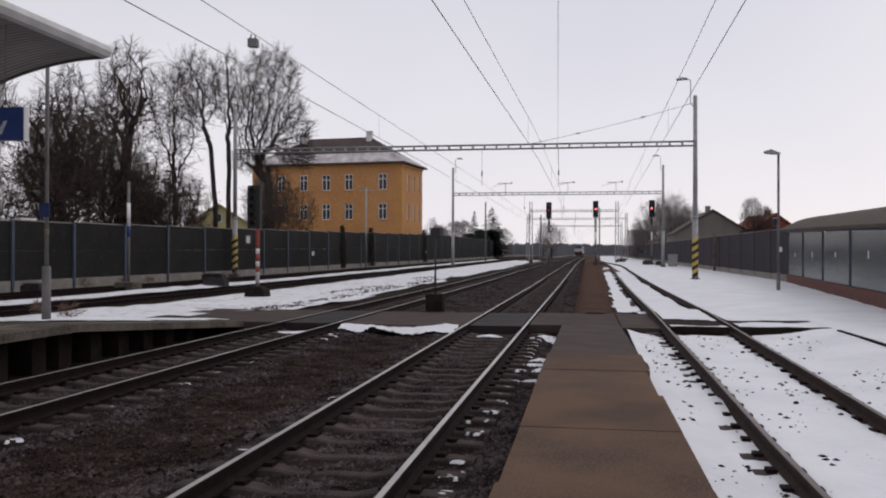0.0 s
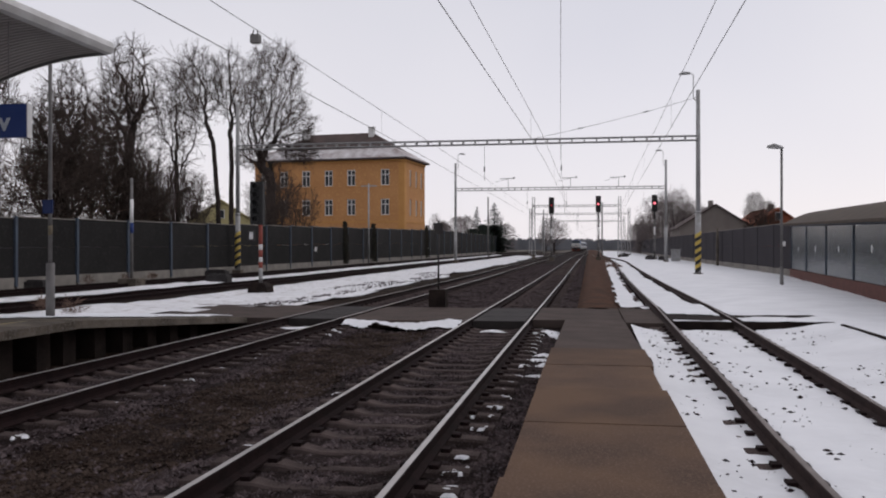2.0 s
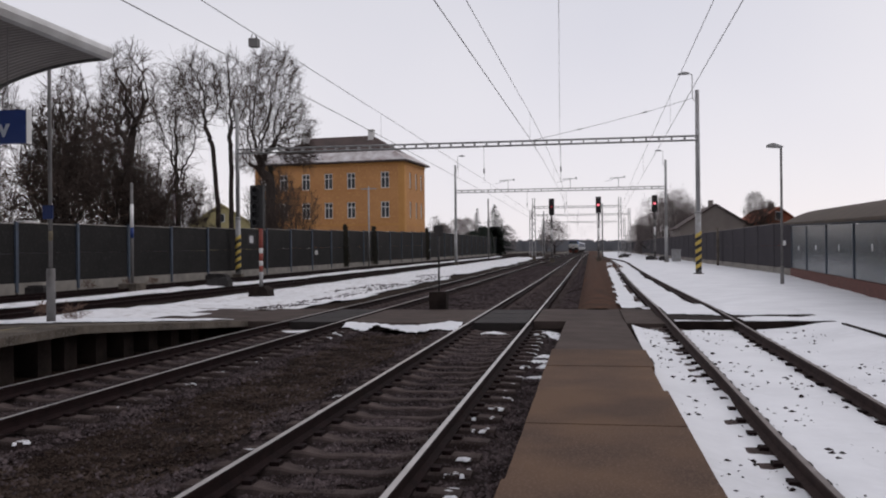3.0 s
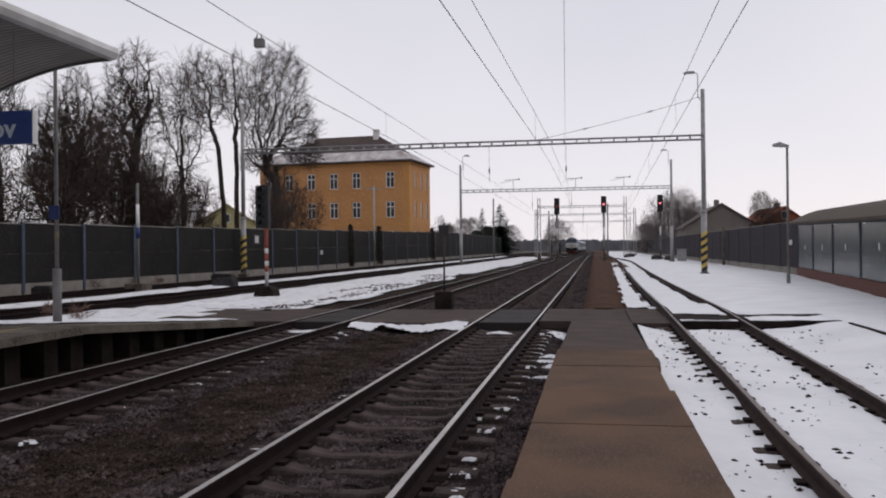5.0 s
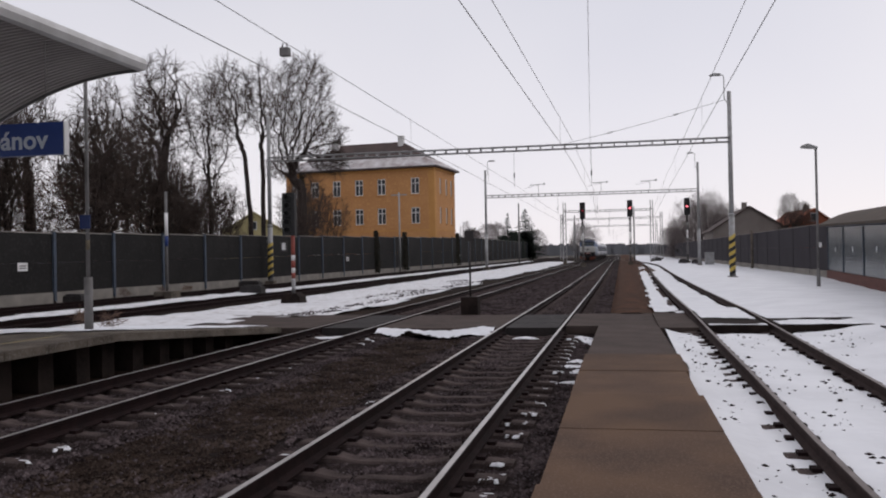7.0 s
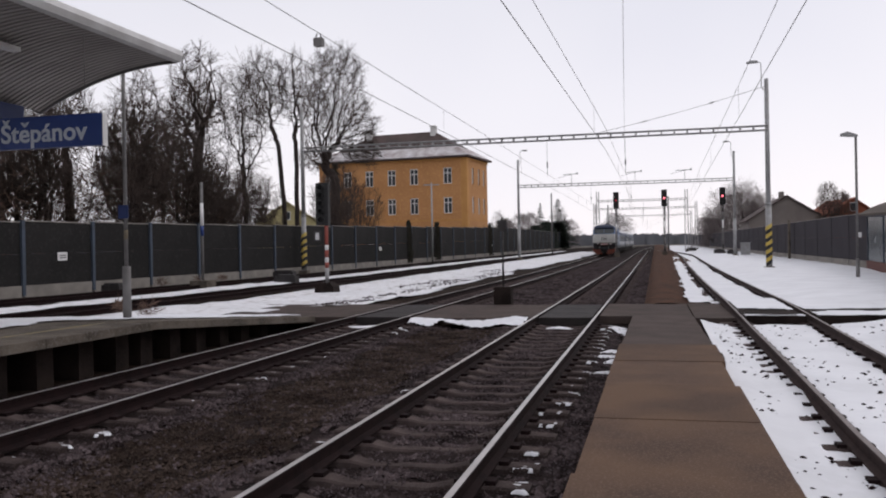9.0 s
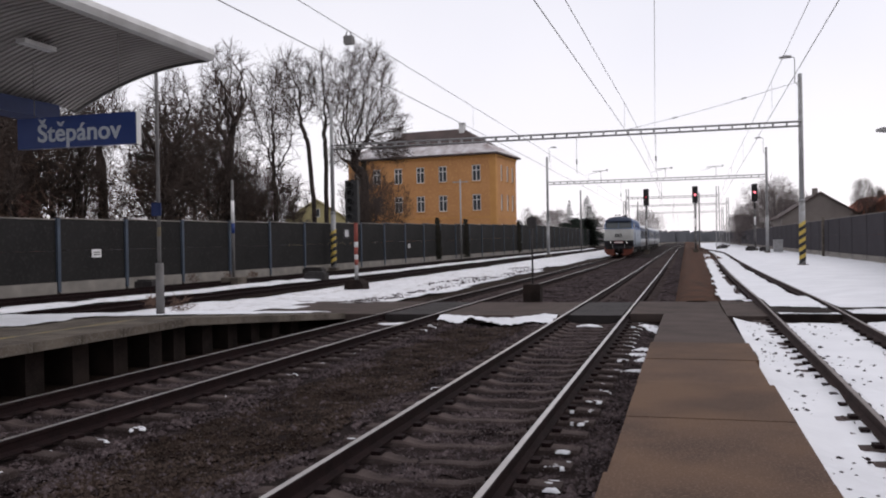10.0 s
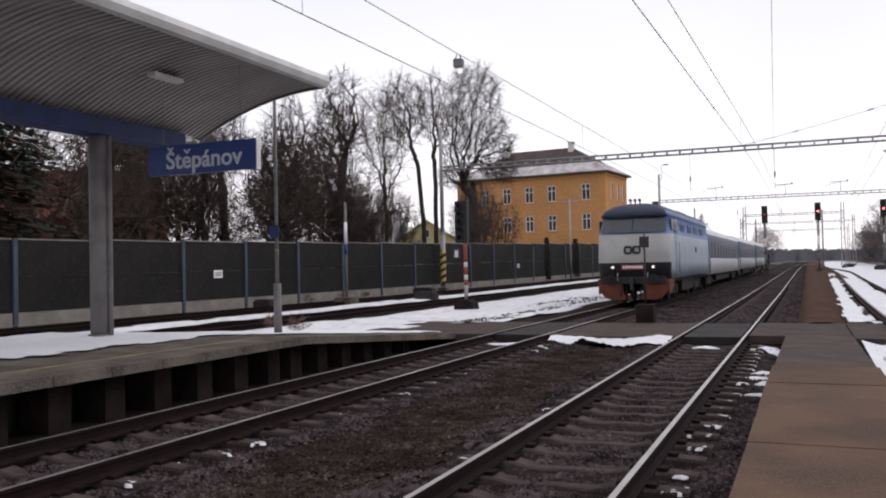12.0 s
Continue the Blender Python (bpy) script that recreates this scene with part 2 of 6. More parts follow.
def thing(name, label, category, m=None, group="", kind=""):
    ob = new(name)
    ob.empty_display_size = 0.1
    if m is not None:
        ob.matrix_basis = m
    return tagged(ob, label, category, group, kind)


def sheet(name, xs, ys, height, mat, label, category, keep=None, smooth=True):
    """A piece of ground: a grid over xs, ys at height(x, y)."""
    vs, fs, idx = [], [], {}
    for j, y in enumerate(ys):
        for i, x in enumerate(xs):
            idx[i, j] = len(vs)
            vs.append((x, y, height(x, y)))
    for j in range(len(ys) - 1):
        for i in range(len(xs) - 1):
            if keep and not keep(0.5 * (xs[i] + xs[i + 1]), 0.5 * (ys[j] + ys[j + 1])):
                continue
            fs.append((idx[i, j], idx[i + 1, j], idx[i + 1, j + 1], idx[i, j + 1]))
    me = bpy.data.meshes.new(name)
    me.from_pydata(vs, [], fs)
    me.materials.append(mat)
    if smooth:
        me.polygons.foreach_set("use_smooth", [True] * len(me.polygons))
    return tagged(new(name, me), label, category, kind="structure")


def steps(a, b, first, grow=1.12, most=30.0):
    """Values from a to b at widening steps."""
    out, s = [a], first
    while out[-1] + s < b:
        out.append(out[-1] + s)
        s = min(s * grow, most)
    return out + [b]


def bumps(x, y, s):
    return noise.noise(Vector((x * s, y * s, 3.7)))

# ---- layout: tracks run along +y, rail tops at z = 0 ----
GAUGE = 0.7535
T1, T2, T3, T4, T6 = -2.265, -7.15, 2.59, -17.3, -22.0


def bend(y):
    """Far off, the main line swings slightly to the right."""
    return 0.00005 * max(0.0, min(y, 420.0) - 120.0) ** 2


def along(y, stops):
    """Straight runs between (y, value) stops."""
    for (y0, v0), (y1, v1) in zip(stops, stops[1:]):
        if y < y1:
            return v0 + (v1 - v0) * max(0.0, (y - y0) / (y1 - y0))
    return stops[-1][1]


def t3_x(y):
    """The right-hand track swings out, then back towards the main line in a turnout."""
    return along(y, ((0, T3), (27, T3), (38, 2.66), (51, 2.80), (64, 3.0), (80, 3.29), (98, 3.6), (110, 3.72), (120, 3.6), (132, 3.1), (150, 2.2), (175, 1.0), (230, -1.4)))


def track_z(k, y):
    if k == 3:
        return along(y, ((0, -0.09), (9, -0.07), (13, 0.01), (18, 0.08), (25, 0.2), (50, 0.2), (80, 0.23), (112, 0.32), (150, 0.42), (230, 0.62)))
    return {1: 0.0, 2: 0.0, 4: 0.1, 6: 0.2}[k] + zg(y)


YS = [-14, -6, 0, 4, 9, 11, 13, 15.5, 18, 20, 22, 25, 28, 32, 38, 44, 51, 57, 64, 72, 80, 89, 98, 104, 110, 115, 120, 126, 132, 140, 150, 162, 175, 200, 230, 260, 320, 400, 520]
RAIL = [(-0.07, -0.165), (0.07, -0.165), (0.07, -0.15), (0.012, -0.12), (0.012, -0.045), (0.036, -0.035), (0.036, -0.006), (0.028, 0.0),
        (-0.028, 0.0), (-0.036, -0.006), (-0.036, -0.035), (-0.012, -0.045), (-0.012, -0.12), (-0.07, -0.15)]


def make_rail(cx, k, label, mat_top, y0=-14, y1=520, side=RAIL_RUST):
    bm = bmesh.new()
    last = None
    for y in [v for v in YS if y0 <= v <= y1]:
        ring = [bm.verts.new((cx(y) + a, y, track_z(k, y) + b)) for a, b in RAIL]
        if last:
            n = len(ring)
            for i in range(n):
                f = bm.faces.new((last[i], last[(i + 1) % n], ring[(i + 1) % n], ring[i]))
                f.material_index = 1 if i == 7 else 0
        last = ring
    rail = part("rail", bm, (side, mat_top))
    return tagged(rail, label, "rail", "rails of the station tracks", "structure")


for k, c, lab, top in ((1, T1, "polished steel running rail on concrete sleepers", RAIL_TOP), (2, T2, "polished steel running rail beside the platform", RAIL_TOP),
                       (4, T4, "dark rusty siding rail in snow", RAIL_RUST), (6, T6, "dark rusty siding rail along the noise barrier", RAIL_RUST)):
    for s in (-1, 1):
        make_rail(lambda y, c=c, s=s: c + s * GAUGE + bend(y), k, lab, top)
for s in (-1, 1):
    make_rail(lambda y, s=s: t3_x(y) + s * GAUGE, 3, "brown rusty rail in snow curving into a turnout", RUST_HEAD, y1=230, side=RUST_SIDE)

# ground sheet to the horizon
gx = [-2500, -900, -300, -120, -60, -26.5, -24, -20, -15, -9.2, 6, 9, 11, 14, 30, 60, 120, 300, 900, 2500]
gy = [-400, -60, -14, 0, 20, 40, 50, 70, 100, 150, 220, 320, 420, 600, 1000, 2600]
GROUND = material("winter_soil", (0.10, 0.082, 0.065), (0.065, 0.055, 0.045), 0.95, scale=0.15, fine=3, bump=0.6, bump_dist=0.05, third=(0.16, 0.15, 0.14))
sheet("ground", gx, gy, lambda x, y: -0.42 + zg(y), GROUND, "brown winter soil reaching to the horizon", "ground")

# ballast bed of the two running tracks
bx = [-9.0 + 0.2 * i for i in range(47)] + [0.45, 0.9]
by = steps(-6, 420, 0.22, 1.02, 30)


def ballast_h(x, y):
    h = -0.235 + zg(y)
    mid = min(abs(x - T1), abs(x - T2))
    if mid > 1.45:
        h -= 0.06 * min(1.0, (mid - 1.45) / 0.6)
    fade = 1.0 if y < 30 else 0.3
    return h + fade * (0.035 * bumps(x, y, 2.3) + 0.02 * bumps(x, y, 7.0)) + 0.01 * bumps(x, y, 0.4)


sheet("ballast_bed", bx, by, ballast_h, BALLAST, "grey-brown crushed stone ballast under the tracks", "ballast", smooth=False)

# snow on the right, rising to a low platform
sx = [0.75 + 0.09 * i for i in range(39)] + [4.3 + 0.22 * i for i in range(12)] + [7.1 + 0.4 * i for i in range(15)] + [13]


def snow_h(x, y):
    h = track_z(3, y) - 0.155
    d = x - t3_x(y)
    if 0.6 < abs(d) < 1.08:
        h -= 0.028 + 0.05 * bumps(x, y, 4.0)
    if d > 1.25:
        s = min(1.0, (d - 1.25) / 1.9)
        h += (0.16 + zg(y) - h) * s * s * (3 - 2 * s)
    if x < 1.3 and y < 24:
        h += 0.14 * (1.3 - x) / 0.55
    return h + 0.025 * bumps(x, y, 1.1) + 0.018 * bumps(x, y, 3.1) + 0.012 * bumps(x, y, 6.5) + 0.03 * bumps(x, y, 0.3)


def dirt_edge(y):
    """Where the dirt strip meets the snow."""
    return 0.93 + 0.013 * max(0.0, y - 29) + 0.13 * bumps(3.1, y, 0.6) + 0.07 * bumps(1.3, y, 2.1)


sheet("snow_field", sx, steps(-6, 330, 0.3, 1.025, 25), snow_h, SNOW, "trampled white snow round the right-hand track", "snow",
      keep=lambda x, y: not (20.6 < y < 26.2 and x < 5.3) and (x > dirt_edge(y) or y < 1))

# snow and ground on the far left
lx = [-24.9 + 0.35 * i for i in range(45)]


def left_h(x, y):
    h = 0.0 + zg(y)
    h += 0.22 * min(1.0, max(0.0, (-14.5 - x) / 6.0)) - 0.12
    if x > -15.6:
        h += 0.13 * min(1.0, max(0.0, (28.0 - y) / 2.0))
    return h + 0.05 * bumps(x, y, 0.6) + 0.03 * bumps(x, y, 1.9)


def left_keep(x, y):
    edge = -9.6 - 0.7 * bumps(5.0, y, 0.16)
    return (y > 26.0 and -15.4 < x < edge - 0.3) or (20.8 < y < 26.2 and -15.4 < x < -11.7 - 0.5 * bumps(x, y, 0.7)) or (x < -19.0 and x > -20.4 + 0.3 * bumps(1.0, y, 0.4)) or (x < -14.5 and x > -15.9)


sheet("left_snow", lx, steps(-14, 190, 0.5, 1.02, 12), left_h, SNOW_DIRTY, "snow strips between the sidings and the main line", "snow", keep=left_keep)
sheet("left_ground", [-25.2, -24, -22, -20, -18, -16, -14, -12, -10.4, -8.9], steps(-14, 300, 2.0, 1.04, 20), lambda x, y: left_h(x, max(y, 29.0)) - 0.07 - (0.12 if y < 29 and x > -15.6 else 0.0), DIRT,
      "dark brown gravel between the sidings", "ground")

# platform between the tracks: concrete path
PX0, PX1 = -0.62, 0.84
path = thing("path_platform", "narrow low platform of brown concrete slabs", "platform", kind="structure")
y = -6.0
while y < 13.7:
    bm = bmesh.new()
    ln = 2.0
    box(bm, PX0 + random.uniform(-0.02, 0.02), PX1 + random.uniform(-0.035, 0.02), y + 0.008, y + ln - 0.008, -0.25, 0.2 + random.uniform(-0.008, 0.004))
    part("slab", bm, PATH_SLAB, path, bevel=0.012)
    y += ln
bm = bmesh.new()
prism(bm, [(y + 0.02, -0.25), (21.9, -0.25), (21.9, 0.02), (21.3, 0.06), (y + 0.02, 0.185)], PX0 + 0.03, PX1 - 0.02, axis="x")
part("ramp_slab", bm, PATH_GREY, path, "grey sloping end slab", bevel=0.012)
sheet("dirt_strip", [-0.42, -0.22, 0.0, 0.2, 0.45, 0.68, 0.88, 1.2, 1.7, 2.4, 3.2], steps(26.4, 420, 0.6, 1.05, 20),
      lambda x, y: 0.02 + zg(y) * 1.2 + 0.03 * bumps(x, y, 1.4) - (0.26 if x < -0.4 else 0.06 if x < -0.2 or x > 0.6 else 0), RED_DIRT, "red-brown dirt strip between two tracks", "ground")

# foot crossing over the tracks
crossing = thing("foot_crossing", "dark worn foot crossing laid level with the rails", "crossing", kind="structure")


def pad(x0, x1, y0, y1, z, mat, name="crossing_panel", parent=None):
    bm = bmesh.new()
    box(bm, x0, x1, y0, y1, z - 0.2, z)
    return part(name, bm, mat, parent or crossing, bevel=0.015)


for c in (T1, T2):
    for i in range(3):
        pad(c - 0.66, c + 0.66, 21.6 + i * 1.6, 23.17 + i * 1.6, -0.02, ASPHALT)
pad(T1 + 0.83, PX1, 22.0, 26.6, -0.01, PATH_GREY, "concrete_pad")
pad(T2 + 0.84, T1 - 0.84, 21.6, 26.5, -0.03, PATH_GREY, "concrete_pad")
pad(-12.6, T2 - 0.84, 21.63, 26.6, -0.02, PATH_GREY, "concrete_pad")
pad(PX1 + 0.01, T3 - 0.84, 21.0, 26.1, 0.03, PATH_GREY, "concrete_pad")
for i in range(3):
    pad(T3 - 0.66, T3 + 0.66, 20.62 + i * 1.82, 22.42 + i * 1.82, 0.10, DARK_CONCRETE)
pad(T3 + 0.84, 5.4, 20.5, 26.1, 0.12, DARK_CONCRETE, "concrete_pad")
sheet("crossing_snow", [T3 - 0.64 + 0.16 * i for i in range(9)], steps(20.66, 26.3, 0.2, 1.0), lambda x, y: 0.122 + 0.012 * bumps(x, y, 3) + 0.012 * max(0.0, y - 22), SNOW, "snow lying on the foot crossing", "snow",
      keep=lambda x, y: y < 21.0 + 0.2 * bumps(x, y, 1.7) or y > 22.9 + 0.7 * bumps(x, y, 1.3))
sheet("crossing_snow", [T3 + 0.88 + 0.2 * i for i in range(15)], steps(20.53, 26.6, 0.2, 1.0), lambda x, y: 0.145 + 0.012 * bumps(x, y, 3) + 0.008 * max(0.0, x - 4.2), SNOW, "snow lying on the foot crossing", "snow",
      keep=lambda x, y: abs(y - 21.9 - 0.25 * (x - 3.4)) > 0.28 + 0.5 * bumps(x, y, 1.1))

sheet("crossing_edge_snow", [-6.25 + 0.06 * i for i in range(52)], steps(20.2, 21.6, 0.06, 1.0), lambda x, y: ballast_h(x, y) + 0.03 + 0.19 * min(1.0, max(0.0, (y - 20.9) / 0.6)) + 0.012 * bumps(x, y, 7.0), SNOW,
      "melting snow bank against the foot crossing", "snow", keep=lambda x, y: y > 21.16 + 0.4 * bumps(x, y, 0.9) + 0.2 * bumps(x, y, 3.3) and -6.2 < x + 0.2 * (21.6 - y) and x < -3.3 + 0.3 * (y - 21))

# left platform with edge blocks
platform = thing("left_platform", "station platform with worn concrete edge slabs over dark recesses", "platform", kind="structure")
PE, PZ, PEND = -8.9, 0.53, 13.8
y = -12.0
while y < PEND - 0.1:
    bm = bmesh.new()
    box(bm, PE - 1.05, PE, y + 0.006, y + 0.994, PZ - 0.14, PZ)
    part("edge_slab", bm, CONCRETE, platform, bevel=0.012)
    # block coloured near black to hold the shade below the edge slab
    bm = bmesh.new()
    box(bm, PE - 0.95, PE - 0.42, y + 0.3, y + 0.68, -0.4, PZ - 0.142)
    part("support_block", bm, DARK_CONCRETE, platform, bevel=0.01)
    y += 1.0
# fill body with the recess shade in its colour, pale top laid over it
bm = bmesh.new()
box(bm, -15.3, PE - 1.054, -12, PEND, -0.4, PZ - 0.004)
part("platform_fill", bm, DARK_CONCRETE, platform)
bm = bmesh.new()
box(bm, -15.28, PE - 1.056, -12, PEND - 0.01, PZ - 0.002, PZ + 0.004)
part("platform_top", bm, CONCRETE, platform)
bm = bmesh.new()
box(bm, PE - 0.95, PE - 0.85, -12, PEND - 0.1, PZ + 0.001, PZ + 0.004)
part("safety_line", bm, YELLOW_WORN, platform, "faded yellow safety line")
# ramp body: the shade under its overhanging top is put into the colour
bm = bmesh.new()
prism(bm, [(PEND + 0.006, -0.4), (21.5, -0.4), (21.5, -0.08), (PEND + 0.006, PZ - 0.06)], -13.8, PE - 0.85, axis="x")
part("end_ramp", bm, DARK_CONCRETE, platform, "concrete ramp at the platform's end, coloured dark for the shade under its slab")
bm = bmesh.new()
prism(bm, [(PEND + 0.01, PZ - 0.13), (21.6, -0.15), (21.6, 0.0), (PEND + 0.01, PZ + 0.012)], -13.8, PE - 0.06, axis="x")
part("ramp_top", bm, CONCRETE, platform)
# blocks below the ramp, in the same shade-darkened colour
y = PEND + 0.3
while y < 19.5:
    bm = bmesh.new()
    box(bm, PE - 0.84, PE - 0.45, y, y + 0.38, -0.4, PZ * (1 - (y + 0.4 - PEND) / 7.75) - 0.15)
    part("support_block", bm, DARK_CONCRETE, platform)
    y += 1.0
sheet("platform_snow", [-15.3 + 0.08 * i for i in range(75)], steps(-10, 21.8, 0.12, 1.0), 
      lambda x, y: (PZ if y < PEND else max(0.0, PZ * (1 - (y - PEND) / 7.75))) + 0.035 + 0.02 * bumps(x, y, 1.5), SNOW, "thin trodden snow on the platform", "snow",
      keep=lambda x, y: x < -10.9 - 0.5 * bumps(2, y, 0.35) - 0.5 * bumps(x, y, 0.9) - 0.45 * bumps(x, y, 2.6) - 0.3 * bumps(x, y, 4.1) + (0.16 * (y - PEND) if y > PEND else 0) and not (x < -13.8 and y > PEND))

# darker brown strip of fouled ballast between the running tracks
sheet("fouled_strip", [-5.75 + 0.16 * i for i in range(15)], steps(-2, 20.6, 0.2, 1.0), lambda x, y: ballast_h(x, y) + 0.012 + 0.02 * bumps(x, y, 4.0), DIRT, "brown fouled gravel between two tracks", "ground",
      keep=lambda x, y: abs(x + 4.7) < 0.75 + 0.35 * bumps(x, y, 0.8), smooth=False)

kerb = thing("low_kerb", "low dark kerb edge showing through snow", "kerb", kind="structure")
for k in range(8):
    bm = bmesh.new()
    yk = 11.6 + k * 1.02
    box(bm, -0.035, 0.035, 0.0, 1.0, -0.3, 0.035)
    part("kerb_stone", bm, DARK_CONCRETE, kerb, at=pose(5.38, yk, 0.14), bevel=0.01)

# ---- noise barriers ----
def noise_barrier(name, x, stops, height, z, mat, post_mat, label, face):
    """Posts at the stops, two panels, a cap and a plinth in each bay; height(y) above the foot."""
    fence = thing(name, label, "fence")
    for y, y1 in zip(stops, stops[1:]):
        base, bay, top = z + zg(y), y1 - y, height(y)
        bm = bmesh.new()
        box(bm, -0.09, 0.09, -0.09, 0.09, 0, top + 0.04)
        part("post", bm, post_mat, fence, at=pose(x + face * (0.06 if face > 0 else 0.0), y, base), bevel=0.01)
        mid = 0.5 * top + 0.2
        for lo, hi in ((0.42, mid), (mid + 0.01, top)):
            bm = bmesh.new()
            box(bm, -0.06, 0.06, 0.1, bay - 0.1, lo, hi)
            part("panel", bm, mat, fence, at=pose(x, y, base), bevel=0.012)
        bm = bmesh.new()
        box(bm, -0.08, 0.08, 0.1, bay - 0.1, top + 0.004, top + 0.05)
        part("cap", bm, PLINTH, fence, "pale capping strip", at=pose(x, y, base))
        bm = bmesh.new()
        box(bm, -0.1, 0.1, 0.1, bay - 0.1, -0.5, 0.41)
        part("plinth", bm, PLINTH, fence, "pale concrete plinth", at=pose(x, y, base))
    return fence


FX = -25.2
stops = [21.27 - 4.2 * k for k in range(6, 0, -1)] + [21.27]
while stops[-1] < 240:
    stops.append(stops[-1] + min(7.0, 4.24 + 0.03 * (stops[-1] - 21)))
noise_barrier("noise_barrier", FX, stops, lambda y: 2.93 + 0.0135 * max(0.0, min(y, 145.0) - 21), 0.12, FENCE, FENCE_POST, "long dark noise barrier with blue-grey posts", 1)
noise_barrier("noise_barrier", 12.0, [53.8 + 5.5 * k for k in range(53)], lambda y: 3.2, 0.15, FENCE_R, FENCE_R, "long grey noise barrier above a snowy verge", -1)


# ---- masts and gantries ----
GY = 57.65


def stagger(y):
    """The wire swings from side to side between its supports."""
    return max(-0.3, min(0.42, -0.2 + 0.019 * y)) if y < GY else 0.42 * math.cos((y - GY) / 45.0 * math.pi)


def lattice_mast(bm, x, z, top, w=0.3):
    """Four corner angles with zigzag bracing."""
    for dx in (-w, w):
        for dy in (-w, w):
            rod(bm, (x + dx, dy, z), (x + 0.6 * dx, 0.6 * dy, top), 0.06, n=5)
    k, h = 0, z
    while h < top - 1.0:
        s = 1 if k % 2 else -1
        for dy in (-w, w):
            rod(bm, (x - s * w * 0.9, dy * 0.9, h), (x + s * w * 0.85, dy * 0.85, h + 1.0), 0.035, n=4)
        h += 1.0
        k += 1


def gantry(y, xl, xr, beam_z, top, zl, zr, stripes):
    g = thing("catenary_gantry", "grey catenary gantry with a lattice beam over all tracks", "gantry", pose(0, y, 0), "catenary gantries")
    for x, z in ((xl, zl), (xr, zr)):
        bm = bmesh.new()
        if y > 120:
            lattice_mast(bm, x, z + 0.2, top)
        else:
            rod(bm, (x, 0, z - 0.1), (x, 0, z + 4), 0.19, 0.18, 14)
            rod(bm, (x, 0, z + 4), (x, 0, top), 0.15, 0.13, 14)
            rod(bm, (x, 0, z + 3.95), (x, 0, z + 4.1), 0.21, 0.17, 14)
        mast = part("mast", bm, STEEL, g)
        bm = bmesh.new()
        box(bm, x - 0.3, x + 0.3, -0.3, 0.3, z - 0.5, z + (0.06 if y < 120 else 0.25))
        part("foundation", bm, CONCRETE, g, bevel=0.03)
        if stripes:
            for i in range(10):
                bm = bmesh.new()
                a = z + 0.2 + i * 0.25
                # slanted warning band wrapped round the mast
                n = 16
                lo = [bm.verts.new((x + 0.197 * math.cos(2 * math.pi * k / n), 0.197 * math.sin(2 * math.pi * k / n), a + 0.13 * math.cos(2 * math.pi * k / n))) for k in range(n)]
                hi = [bm.verts.new((v.co.x, v.co.y, v.co.z + 0.24)) for v in lo]
                for k in range(n):
                    bm.faces.new((lo[k], lo[(k + 1) % n], hi[(k + 1) % n], hi[k]))
                part("warning_band", bm, YELLOW if i % 2 else BLACK, mast)
    bm = bmesh.new()
    h = 0.28
    for dz in (0, h):
        for dy in (-0.2, 0.2):
            rod(bm, (xl, dy, beam_z + dz), (xr, dy, beam_z + dz), 0.04, n=6)
    n = int((xr - xl) / 0.8)
    st = (xr - xl) / n
    for i in range(n):
        x = xl + i * st
        for dy in (-0.2, 0.2):
            rod(bm, (x, dy, beam_z), (x, dy, beam_z + h), 0.045, n=5)
        rod(bm, (x, -0.2, beam_z + h), (x, 0.2, beam_z + h), 0.02, n=5)
    part("lattice_beam", bm, STEEL, g)
    for tx in (T1, T2):
        bm = bmesh.new()
        tx += stagger(y) * (1.0 if tx == T1 else 0.4)
        rod(bm, (tx, 0, beam_z), (tx, 0, 6.4 + zg(y)), 0.012, n=6)
        rod(bm, (tx, 0, 7.0 + zg(y)), (tx, 0, 7.35 + zg(y)), 0.045, n=8)
        part("insulator_hanger", bm, DARK_STEEL, g)
    return g


gantry(GY, -24.6, 6.95, 8.85, 12.1, 0.25, 0.16, True)
g_far = gantry(103, -16.0, 8.8, 8.85, 12.2, 0.4, 0.4, False)
for ax in (-9.6, -2.2, 3.4):
    bm = bmesh.new()
    rod(bm, (ax, 0, 9.1), (ax, 0, 10.3), 0.03, n=6)
    rod(bm, (ax - 1.0, 0, 10.22), (ax + 0.7, 0, 10.28), 0.04, n=6)
    rod(bm, (ax + 0.7, 0, 10.2), (ax + 0.7, 0, 10.42), 0.09, n=8)
    rod(bm, (ax - 1.6, 0, 9.85), (ax, 0, 10.2), 0.02, n=5)
    part("feeder_arm", bm, STEEL, g_far)
gantry(146, -9.3, 5.0, 8.9, 10.6, 0.5, 0.5, False)
gantry(179, -12.0, 8.0, 8.9, 10.2, 0.6, 0.6, False)
gantry(229, -12.0, 9.0, 9.0, 10.3, 0.7, 0.7, False)

